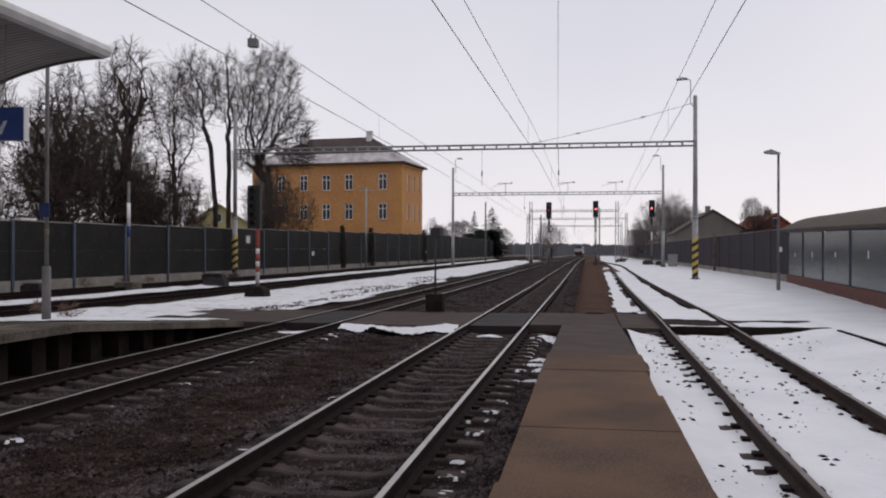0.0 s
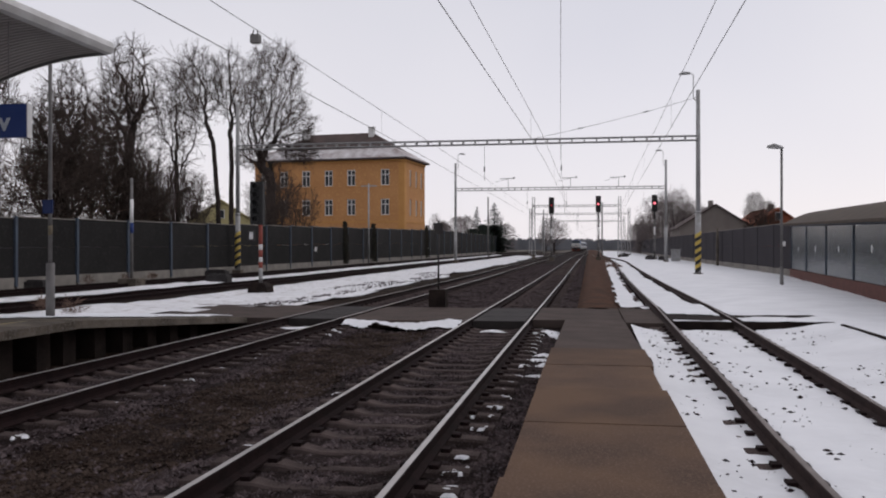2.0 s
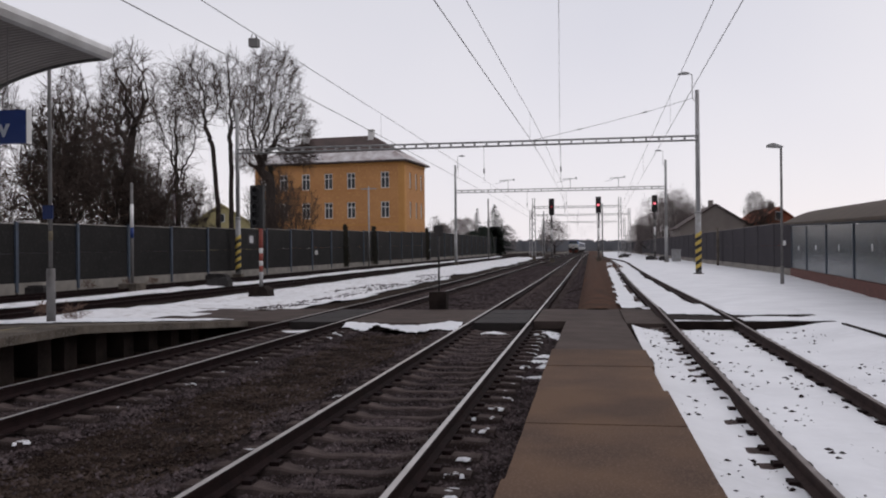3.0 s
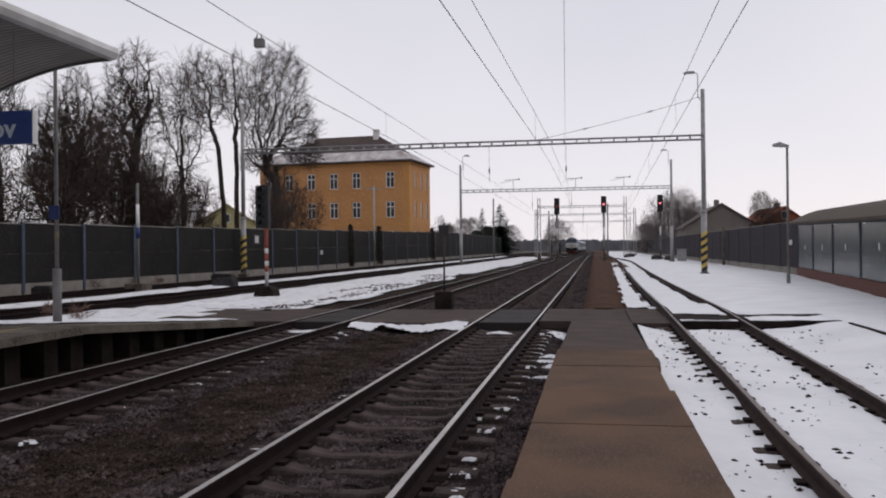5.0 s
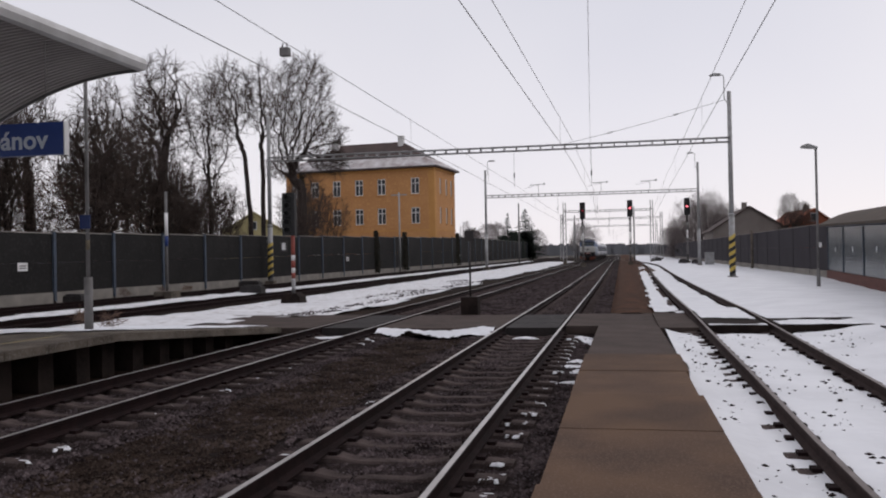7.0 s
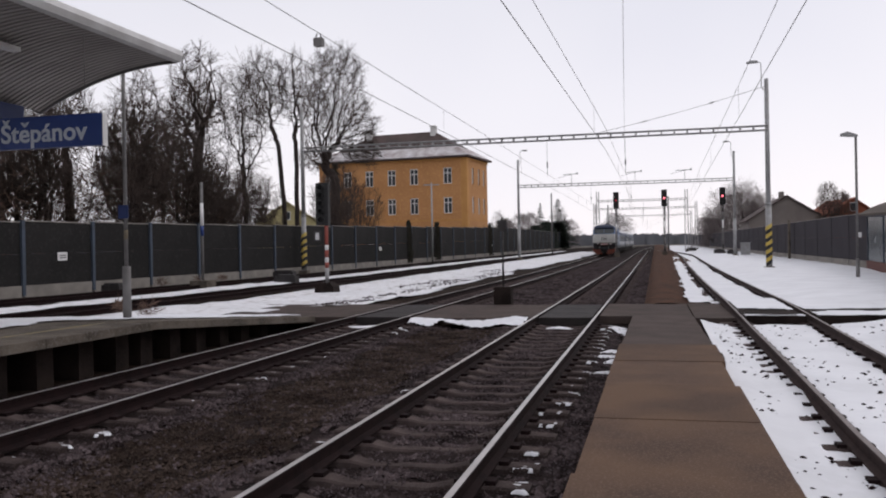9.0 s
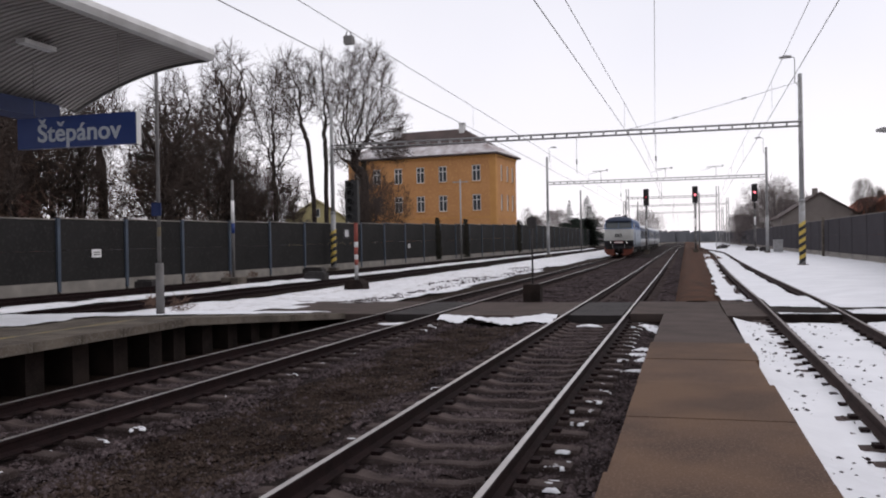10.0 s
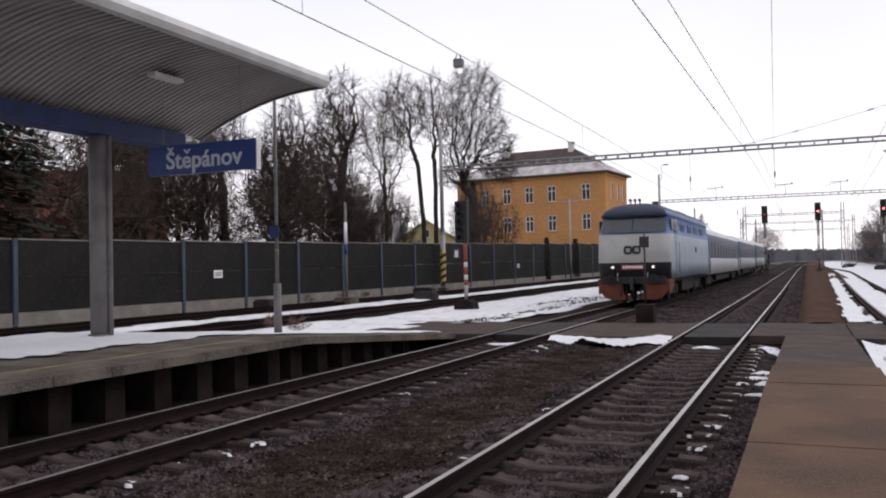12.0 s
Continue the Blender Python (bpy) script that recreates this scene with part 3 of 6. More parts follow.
# catenary: contact wire, carrier and droppers
for cx, cz, mz in ((lambda y: T1 + stagger(y), 5.5, 6.4), (lambda y: T2 + 0.4 * stagger(y), 5.75, 6.58), (lambda y: 2.27 + 0.0117 * y if y < GY else 2.945 + t3_x(y) - t3_x(GY), 5.75, 6.8)):
    line = thing("catenary_wire", "thin contact wire hung from a carrier cable", "overhead wire", group="overhead wires")
    spans = [-12, GY, 103, 146, 179, 229, 340]
    bm = bmesh.new()
    tube(bm, [(cx(y), y, cz + zg(y)) for y in steps(-12, 330, 8, 1.0)], 0.009)
    part("contact_wire", bm, WIRE, line)
    bm = bmesh.new()
    pts, drops = [], []
    for a, b in zip(spans, spans[1:]):
        for k in range(12):
            u = k / 12
            y = a + (b - a) * u
            pts.append((cx(y), y, mz + zg(y) - 0.05 * 4 * u * (1 - u)))
            if k % 3 == 1:
                drops.append(pts[-1])
    tube(bm, pts, 0.008)
    part("carrier_cable", bm, WIRE, line)
    for p in drops:
        bm = bmesh.new()
        rod(bm, p, (p[0], p[1], cz + zg(p[1])), 0.005, n=4)
        part("dropper", bm, WIRE, line)


# ---- train ----
LOCO_BLUE = material("loco_blue_paint", (0.10, 0.17, 0.34), (0.075, 0.13, 0.27), 0.5, scale=1.0, fine=12, bump=0.05, third=(0.14, 0.20, 0.33))
LOCO_DARK_BLUE = material("loco_roof_blue", (0.035, 0.045, 0.075), (0.028, 0.035, 0.058), 0.6, scale=1.0, fine=12, bump=0.05)
LOCO_GREY = material("loco_light_grey", (0.40, 0.40, 0.38), (0.34, 0.335, 0.32), 0.5, scale=1.2, fine=15, bump=0.05)
LOCO_SIDE = material("loco_pale_blue_band", (0.33, 0.37, 0.43), (0.26, 0.30, 0.36), 0.5, scale=1.0, fine=12, bump=0.05)
LOCO_BLACK = material("loco_black_front", (0.028, 0.026, 0.03), (0.02, 0.019, 0.021), 0.6, scale=2, fine=20, bump=0.1)
LOCO_ORANGE = material("orange_red_skirt", (0.155, 0.04, 0.022), (0.095, 0.03, 0.02), 0.6, scale=2, fine=20, bump=0.1)
UNDER = material("oily_running_gear", (0.014, 0.012, 0.011), (0.022, 0.018, 0.016), 0.8, scale=3, fine=25, bump=0.3)
TRAIN_GLASS = glass("train_window_glass", (0.028, 0.036, 0.042), 0.15)
COACH_GLASS = glass("coach_window_glass", (0.03, 0.038, 0.05), 0.3)
COACH_GLASS.node_tree.nodes["Principled BSDF"].inputs["Specular IOR Level"].default_value = 0.15
COACH_WHITE = material("coach_white_side", (0.62, 0.63, 0.65), (0.54, 0.55, 0.57), 0.5, scale=0.8, fine=12, bump=0.05)
COACH_BLUE = material("coach_blue_band", (0.07, 0.09, 0.135), (0.058, 0.075, 0.115), 0.5, scale=0.8, fine=12, bump=0.05)
COACH_ROOF = material("coach_roof_snowy", (0.60, 0.61, 0.63), (0.45, 0.46, 0.47), 0.7, scale=0.6, fine=6, bump=0.2)


def ring(hw, front, back, z, r, n=6):
    """A rounded rectangle in plan; hw half width, ends at front and back."""
    pts = []
    for cx, cy, a0 in ((hw - r, front + r, -90), (hw - r, back - r, 0), (-hw + r, back - r, 90), (-hw + r, front + r, 180)):
        for k in range(n + 1):
            a = radians(a0 + 90 * k / n)
            pts.append((cx + r * math.cos(a), cy + r * math.sin(a), z))
    return pts


def shell(bm, rings, choose):
    """Skin over rings; choose(band, centre) gives the material."""
    vr = [[bm.verts.new(p) for p in q] for q in rings]
    n = len(vr[0])
    for i, (a, b) in enumerate(zip(vr, vr[1:])):
        for k in range(n):
            f = bm.faces.new((a[k], a[(k + 1) % n], b[(k + 1) % n], b[k]))
            f.smooth = True
            f.material_index = choose(i, f.calc_center_median())
    bm.faces.new(vr[0][::-1])
    f = bm.faces.new(vr[-1])
    f.material_index = choose(len(rings) - 2, f.calc_center_median())


def wheelset(parent, y, r=0.5):
    for s in (-1, 1):
        bm = bmesh.new()
        rod(bm, (s * 0.69, y, r), (s * 0.82, y, r), r, r, 24)
        rod(bm, (s * 0.82, y, r), (s * 0.90, y, r), 0.13, 0.11, 12)
        part("wheel", bm, UNDER, parent)


def bogie(parent, y, axle=1.2):
    bm = bmesh.new()
    for s in (-1, 1):
        prism(bm, [(y - axle - 0.7, 0.45), (y - axle + 0.5, 0.35), (y + axle - 0.5, 0.35), (y + axle + 0.7, 0.45), (y + axle + 0.7, 0.75), (y + 0.4, 0.95),
                   (y - 0.4, 0.95), (y - axle - 0.7, 0.75)], s * 0.95, s * 1.15, axis="x")
        for d in (-axle, axle):
            box(bm, s * 1.05 - 0.14, s * 1.05 + 0.14, y + d - 0.2, y + d + 0.2, 0.3, 0.66)
    box(bm, -0.95, 0.95, y - 0.3, y + 0.3, 0.5, 1.0)
    b = part("bogie", bm, UNDER, parent)
    for d in (-axle, axle):
        wheelset(b, y + d)


loco = thing("diesel_locomotive", "blue and light grey diesel locomotive with orange-red front skirts", "locomotive")
bm = bmesh.new()
LEN = 16.3
rings = [ring(1.50, 0.12, LEN, 1.05, 0.45), ring(1.53, 0.05, LEN, 1.70, 0.45), ring(1.53, 0.03, LEN, 1.74, 0.45), ring(1.53, 0.06, LEN, 2.35, 0.5),
         ring(1.52, 0.14, LEN, 2.93, 0.5), ring(1.50, 0.17, LEN, 2.99, 0.5), ring(1.42, 0.50, LEN - 0.1, 3.66, 0.5), ring(1.45, 0.30, LEN - 0.05, 3.70, 0.5),
         ring(1.34, 0.38, LEN - 0.15, 3.92, 0.5), ring(1.02, 0.75, LEN - 0.4, 4.16, 0.5), ring(0.5, 1.3, LEN - 0.8, 4.28, 0.35)]


def loco_paint(i, c):
    front = c.y < 0.55
    if i >= 7:
        return 1 if front or i >= 8 else 0
    if i == 6:
        return 1
    if i >= 4:
        return 0
    if i >= 2:
        return 2 if front else 4
    return 3 if front else 4


shell(bm, rings, loco_paint)
body = part("body", bm, (LOCO_BLUE, LOCO_DARK_BLUE, LOCO_GREY, LOCO_BLACK, LOCO_SIDE), loco)
# raked windscreen in two wrap-round panes
for s in (-1, 1):
    bm = bmesh.new()
    lo, hi = (0.11, 3.0), (0.47, 3.66)
    pts = [(0.02, 0.0), (1.02, 0.0), (1.36, 0.14)]
    a = [bm.verts.new((s * x, lo[0] + d - 0.02, lo[1])) for x, d in pts]
    b = [bm.verts.new((s * x * 0.96, hi[0] + d - 0.02, hi[1])) for x, d in pts]
    a2 = [bm.verts.new((v.co.x, v.co.y + 0.05, v.co.z)) for v in a]
    b2 = [bm.verts.new((v.co.x, v.co.y + 0.05, v.co.z)) for v in b]
    for k in range(2):
        bm.faces.new((a[k], a[k + 1], b[k + 1], b[k]))
        bm.faces.new((a2[k], b2[k], b2[k + 1], a2[k + 1]))
        bm.faces.new((a[k], a2[k], a2[k + 1], a[k + 1]))
        bm.faces.new((b[k], b[k + 1], b2[k + 1], b2[k]))
    part("windscreen", bm, TRAIN_GLASS, body, "dark raked windscreen pane")
    bm = bmesh.new()
    box(bm, s * 1.515 - 0.02, s * 1.515 + 0.02, 0.75, 1.5, 3.05, 3.55)
    part("cab_window", bm, TRAIN_GLASS, body)
    bm = bmesh.new()
    box(bm, s * 1.53 - 0.012, s * 1.53 + 0.012, 1.75, 2.45, 1.25, 3.58)
    door = part("cab_door", bm, LOCO_SIDE, body, bevel=0.006)
    bm = bmesh.new()
    box(bm, s * 1.55 - 0.006, s * 1.55 + 0.006, 1.9, 2.3, 2.95, 3.45)
    part("door_window", bm, TRAIN_GLASS, door)
    for k in range(4):
        bm = bmesh.new()
        y0 = 3.9 + k * 2.6
        box(bm, s * 1.48 - 0.02, s * 1.48 + 0.02, y0, y0 + 1.5, 3.1, 3.45)
        grille = part("engine_grille", bm, LOCO_BLUE, body, bevel=0.01)
        for j in range(5):
            bm = bmesh.new()
            box(bm, s * 1.505 - 0.006, s * 1.505 + 0.006, y0 + 0.08, y0 + 1.42, 3.13 + 0.062 * j, 3.16 + 0.062 * j)
            part("slat", bm, LOCO_DARK_BLUE, grille)
    bm = bmesh.new()
    box(bm, s * 1.54 - 0.008, s * 1.54 + 0.008, 9.2, 9.6, 2.2, 2.45)
    part("side_emblem", bm, LOCO_DARK_BLUE, body, bevel=0.003)
    for y0 in (1.65, 2.55):
        bm = bmesh.new()
        rod(bm, (s * 1.6, y0, 1.2), (s * 1.6, y0, 2.6), 0.02, n=6)
        part("handrail", bm, STEEL, loco)
for x in (-0.84, 0.84):
    bm = bmesh.new()
    rod(bm, (x, 0.03, 1.55), (x, 0.13, 1.55), 0.085, 0.1, 16)
    lamp = part("headlight", bm, LOCO_BLACK, loco)
    bm = bmesh.new()
    rod(bm, (x, 0.015, 1.55), (x, 0.03, 1.55), 0.05, 0.05, 16)
    part("lens", bm, LAMP_WHITE, lamp, "lit white headlight lens")
bm = bmesh.new()
box(bm, -0.48, 0.48, 0.01, 0.06, 1.45, 1.66)
plate = part("number_plate", bm, RED, loco, "red number plate", bevel=0.008)
bm = bmesh.new()
for k in range(7):
    box(bm, -0.42 + 0.123 * k, -0.33 + 0.123 * k, 0.004, 0.012, 1.5, 1.61)
part("number_bars", bm, WHITE, plate)
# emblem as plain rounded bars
bm = bmesh.new()
for x in (-0.36, 0.0):
    for z in (2.1, 2.36):
        box(bm, x + 0.05, x + 0.3, 0.0, 0.04, z, z + 0.08)
    box(bm, x, x + 0.08, 0.0, 0.04, 2.15, 2.39)
    box(bm, x + 0.27, x + 0.34, 0.0, 0.04, 2.17, 2.37)
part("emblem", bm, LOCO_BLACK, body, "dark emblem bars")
bm = bmesh.new()
box(bm, -1.35, 1.35, -0.02, 0.16, 0.86, 1.15)
part("buffer_beam", bm, LOCO_BLACK, loco, bevel=0.02)
for s in (-1, 1):
    bm = bmesh.new()
    rod(bm, (s * 0.875, -0.02, 1.04), (s * 0.875, -0.42, 1.04), 0.11, 0.09, 14)
    rod(bm, (s * 0.875, -0.42, 1.04), (s * 0.875, -0.48, 1.04), 0.22, 0.21, 18)
    part("buffer", bm, UNDER, loco)
    bm = bmesh.new()
    out = [(s * 1.5, 1.05), (s * 0.42, 1.05), (s * 0.42, 0.55), (s * 0.3, 0.2), (s * 0.98, 0.2), (s * 1.2, 0.3), (s * 1.36, 0.48), (s * 1.46, 0.72)]
    prism(bm, out, 0.02, 0.1)
    prism(bm, [(0.1, 1.05), (0.1, 0.42), (0.6, 0.5), (1.5, 0.75), (1.5, 1.05)], min(s * 1.42, s * 1.48), max(s * 1.42, s * 1.48), axis="x")
    part("front_skirt", bm, LOCO_ORANGE, loco, "orange-red front skirt", bevel=0.01)
    bm = bmesh.new()
    tube(bm, [(s * 0.45, 0.0, 0.95), (s * 0.45, -0.12, 0.75), (s * 0.47, -0.15, 0.5), (s * 0.52, -0.08, 0.35)], 0.03)
    part("brake_hose", bm, BLACK, loco)
    bm = bmesh.new()
    tube(bm, [(s * 0.62, 0.0, 1.3), (s * 0.62, -0.12, 1.25), (s * 0.62, -0.1, 1.0)], 0.025)
    part("lamp_bracket", bm, LOCO_GREY, loco)
bm = bmesh.new()
box(bm, -0.09, 0.09, -0.35, 0.0, 0.95, 1.1)
box(bm, -0.05, 0.05, -0.38, -0.3, 0.6, 1.0)
part("coupling_hook", bm, DARK_STEEL, loco, bevel=0.01)
for x in (-0.3, 0.0, 0.3):
    bm = bmesh.new()
    box(bm, x - 0.03, x + 0.03, 0.1, 0.16, 0.25, 0.9)
    part("guard_iron", bm, UNDER, loco)
bm = bmesh.new()
box(bm, -1.25, 1.25, 5.9, 10.2, 0.38, 1.05)
part("fuel_tank", bm, UNDER, loco, bevel=0.06)
bm = bmesh.new()
box(bm, -1.35, 1.35, 0.3, LEN - 0.2, 0.9, 1.06)
part("frame", bm, UNDER, loco)
for yb in (3.3, 12.9):
    bogie(loco, yb)
for x, y in ((-0.35, 1.9), (-0.15, 1.9), (0.05, 1.9)):
    bm = bmesh.new()
    rod(bm, (x, y, 4.2), (x, y, 4.44), 0.03, 0.03, 8)
    rod(bm, (x, y - 0.14, 4.46), (x, y + 0.2, 4.46), 0.07, 0.03, 10)
    part("horn", bm, DARK_STEEL, loco)
bm = bmesh.new()
rod(bm, (0.6, 2.6, 4.1), (0.6, 2.6, 4.42), 0.12, 0.14, 12)
part("roof_vent", bm, DARK_STEEL, loco)
bm = bmesh.new()
box(bm, -0.45, 0.45, 5.5, 7.1, 4.16, 4.36)
box(bm, -0.7, 0.7, 9.0, 12.4, 4.1, 4.33)
part("roof_radiator", bm, DARK_STEEL, loco, bevel=0.04)
bm = bmesh.new()
rod(bm, (0.0, 8.0, 4.2), (0.0, 8.0, 4.55), 0.16, 0.13, 12)
part("exhaust_stack", bm, DARK_STEEL, loco)
for s in (-1, 1):
    bm = bmesh.new()
    rod(bm, (s * 0.875, LEN - 0.02, 1.04), (s * 0.875, LEN + 0.35, 1.04), 0.1, 0.22, 14)
    part("buffer", bm, DARK_STEEL, loco)

# the class is broad and tall
for ob in list(loco.children_recursive):
    ob.data.transform(Matrix.Diagonal((1.045, 1.0, 1.05, 1.0)))

coach = thing("passenger_coach", "blue and white passenger coach with a pale snowy roof", "coach", group="coaches of the train")
bm = bmesh.new()
CL = 26.0
rings = [ring(1.40, 0, CL, 1.0, 0.12, 3), ring(1.42, 0, CL, 1.98, 0.12, 3), ring(1.42, 0, CL, 2.0, 0.12, 3), ring(1.40, 0, CL, 3.3, 0.12, 3), ring(1.36, 0, CL, 3.5, 0.12, 3),
         ring(1.2, 0.05, CL - 0.05, 3.78, 0.12, 3), ring(0.85, 0.1, CL - 0.1, 3.98, 0.12, 3), ring(0.35, 0.15, CL - 0.15, 4.05, 0.12, 3)]
shell(bm, rings, lambda i, c: 0 if i < 2 else 1 if i < 4 else 2)
cb = part("body", bm, (COACH_WHITE, COACH_BLUE, COACH_ROOF), coach)
for s in (-1, 1):
    for k in range(10):
        bm = bmesh.new()
        y0 = 2.6 + k * 2.12
        box(bm, s * 1.412 - 0.015, s * 1.412 + 0.015, y0, y0 + 1.4, 2.15, 3.0)
        part("window", bm, COACH_GLASS, cb)
    for y0 in (0.6, CL - 1.5):
        bm = bmesh.new()
        box(bm, s * 1.425 - 0.012, s * 1.425 + 0.012, y0, y0 + 0.9, 1.05, 3.1)
        part("door", bm, COACH_BLUE, cb, "dark blue entrance door", bevel=0.006)
bm = bmesh.new()
box(bm, -1.15, 1.15, 7.5, 18.5, 0.5, 1.0)
part("underfloor_box", bm, UNDER, coach, bevel=0.05)
for y0, y1 in ((-0.2, 0.0), (CL, CL + 0.2)):
    bm = bmesh.new()
    box(bm, -0.55, 0.55, y0, y1, 1.2, 3.3)
    part("gangway", bm, BLACK, coach, bevel=0.04)
for yb in (3.2, CL - 3.2):
    bogie(coach, yb, 1.25)
coaches = [coach, copy_thing(coach, pose(0, 0, 0)), copy_thing(coach, pose(0, 0, 0))]

# ---- platform canopy, name board and posts ----
CX, CY1 = -13.3, 16.4
canopy = thing("platform_canopy", "curved corrugated platform canopy on grey columns", "canopy")


def canopy_z(u):
    """Underside height at u metres from the middle: steep by the beam, flat at the rim."""
    u = min(abs(u) / 3.45, 1.0)
    return 4.98 + 0.91 * (1 - (1 - u) ** 2.0)


bm = bmesh.new()
nu, pitch = 14, 0.15
for s in (-1, 1):
    cols = []
    ny = int((CY1 + 6) / pitch)
    for j in range(ny):
        for dy, dz in ((0.0, 0.0), (0.08, 0.0), (0.095, 0.045), (0.135, 0.045)):
            y = CY1 - j * pitch - dy
            cols.append([(CX + s * 3.4 * i / nu, y, canopy_z(3.4 * i / nu) + dz) for i in range(nu + 1)])
    vs = [[bm.verts.new(p) for p in c] for c in cols]
    for a, b in zip(vs, vs[1:]):
        for i in range(nu):
            bm.faces.new((a[i], a[i + 1], b[i + 1], b[i]))
part("corrugated_sheet", bm, ROOF_SHEET, canopy, "grey corrugated underside")
bm = bmesh.new()
for s in (-1, 1):
    top = [(CX + s * 3.4 * i / nu, canopy_z(3.4 * i / nu) + 0.08) for i in range(nu + 1)]
    prism(bm, top + [(x, z + 0.11) for x, z in top[::-1]], CY1 - 21, CY1)
part("roof_deck", bm, GUTTER, canopy)
for s in (-1, 1):
    bm = bmesh.new()
    x = CX + s * 3.4
    zt = canopy_z(3.4)
    prism(bm, [(x - s * 0.03, zt - 0.05), (x + s * 0.1, zt - 0.03), (x + s * 0.16, zt + 0.08), (x + s * 0.12, zt + 0.2), (x - s * 0.03, zt + 0.22)], CY1 - 21, CY1 + 0.06)
    part("gutter", bm, GUTTER, canopy, "pale rounded gutter along the rim", bevel=0.01)
bm = bmesh.new()
for s in (-1, 1):
    low = [(CX + s * 3.4 * i / nu, canopy_z(3.4 * i / nu) - 0.06) for i in range(nu + 1)]
    prism(bm, low + [(x, z + 0.14) for x, z in low[::-1]], CY1 + 0.005, CY1 + 0.05)
part("end_trim", bm, POLE_GREY, canopy, "dark end trim")
bm = bmesh.new()
box(bm, CX - 0.22, CX + 0.22, CY1 - 21, CY1 - 0.75, 4.66, 4.97)
box(bm, CX - 0.3, CX + 0.3, CY1 - 21, CY1 - 0.75, 4.62, 4.66)
part("main_beam", bm, BLUE_BEAM, canopy, "blue painted steel beam", bevel=0.01)
for y in (13.25, 6.7):
    bm = bmesh.new()
    rod(bm, (CX - 0.02, y, PZ + 0.04), (CX - 0.02, y, 4.62), 0.19, 0.19, 28)
    rod(bm, (CX - 0.02, y, PZ), (CX - 0.02, y, PZ + 0.06), 0.24, 0.24, 20)
    part("column", bm, POLE_GREY, canopy, "grey steel column")
    bm = bmesh.new()
    rod(bm, (CX + 0.2, y + 0.06, PZ), (CX + 0.2, y + 0.06, 4.62), 0.05, 0.05, 14)
    part("drainpipe", bm, POLE_GREY, canopy)
for y in (13.08, 6.7):
    bm = bmesh.new()
    x = CX + 1.88
    box(bm, x - 0.1, x + 0.1, y - 0.4, y + 0.4, 5.54, 5.62)
    strip = part("strip_light", bm, GUTTER, canopy, "pale unlit strip light", bevel=0.02)
    for d in (-0.15, 0.15):
        bm = bmesh.new()
        rod(bm, (x, y + d, 5.61), (x, y + d, 5.76), 0.015, n=6)
        part("hanger", bm, POLE_GREY, strip)

SX0, SX1, SY, SZ0, SZ1 = -12.5, -9.84, 13.83, 3.79, 4.38
board = thing("station_name_board", "blue station name board hanging under the canopy", "sign")
bm = bmesh.new()
box(bm, SX0, SX1, SY - 0.06, SY + 0.06, SZ0, SZ1)
part("panel", bm, BLUE_SIGN, board, bevel=0.006)
bm = bmesh.new()
box(bm, SX1 + 0.001, SX1 + 0.02, SY - 0.065, SY + 0.065, SZ0 - 0.01, SZ1 + 0.01)
part("end_cap", bm, GUTTER, board, "pale metal end cap")
for x in (SX0 + 0.35, SX1 - 0.4):
    bm = bmesh.new()
    rod(bm, (x, SY, SZ1), (x, SY, canopy_z(x - CX) + 0.03), 0.008, n=6)
    part("hanger_rod", bm, POLE_GREY, board)


def text_mesh(body):
    """Lettering in the built-in font as a mesh, starting at x = 0."""
    fc = bpy.data.curves.new("station_name", "FONT")
    fc.body, fc.size, fc.extrude, fc.offset = body, 0.46, 0.006, 0.008
    fo = bpy.data.objects.new("station_name", fc)
    scene.collection.objects.link(fo)
    bpy.context.view_layer.update()
    me = bpy.data.meshes.new_from_object(fo.evaluated_get(bpy.context.evaluated_depsgraph_get()))
    bpy.data.objects.remove(fo)
    return me


def reach_x(body):
    return max(v.co.x for v in text_mesh(body).vertices)


tm = text_mesh("Štepánov")
# the hook over the e
ex = 0.5 * (reach_x("Št") + reach_x("Šte")) + 0.01
eh = 0.46 * 0.54
bm = bmesh.new()
bm.from_mesh(tm)
for s in (-1, 1):
    a = [(ex + s * 0.085, eh + 0.105), (ex + s * 0.035, eh + 0.105), (ex - s * 0.0, eh + 0.06), (ex - s * 0.0, eh + 0.02), (ex + s * 0.02, eh + 0.02)]
    lo = [bm.verts.new((x, y, -0.006)) for x, y in a]
    hi = [bm.verts.new((x, y, 0.006)) for x, y in a]
    bm.faces.new(hi)
    bm.faces.new(lo[::-1])
    for i in range(5):
        bm.faces.new((lo[i], lo[(i + 1) % 5], hi[(i + 1) % 5], hi[i]))
bmesh.ops.recalc_face_normals(bm, faces=bm.faces)
bm.to_mesh(tm)
bm.free()
tm.materials.clear()
tm.materials.append(LETTER)
xs = [v.co.x for v in tm.vertices]
fit = 1.86 / (max(xs) - min(xs))
tm.transform(Matrix.Diagonal((fit, 1.05, 1, 1)) @ Matrix.Translation((-0.5 * (max(xs) + min(xs)), -0.16, 0)))
lettering = new("lettering", tm)
lettering.parent = board
lettering.matrix_basis = pose(0.5 * (SX0 + SX1) + 0.08, SY - 0.067, 0.5 * (SZ0 + SZ1) - 0.005, 90, 0, 0)
tagged(lettering, "white station name lettering")


def post(name, x, y, z, pieces, label, category="post", group=""):
    """An upright of stacked round pieces: (name, z0, z1, radius, material)."""
    p = thing(name, label, category, pose(x, y, z), group)
    for n, a, b, r, m in pieces:
        bm = bmesh.new()
        rod(bm, (0, 0, a), (0, 0, b), r, r * 0.96, 12)
        part(n, bm, m, p)
    return p


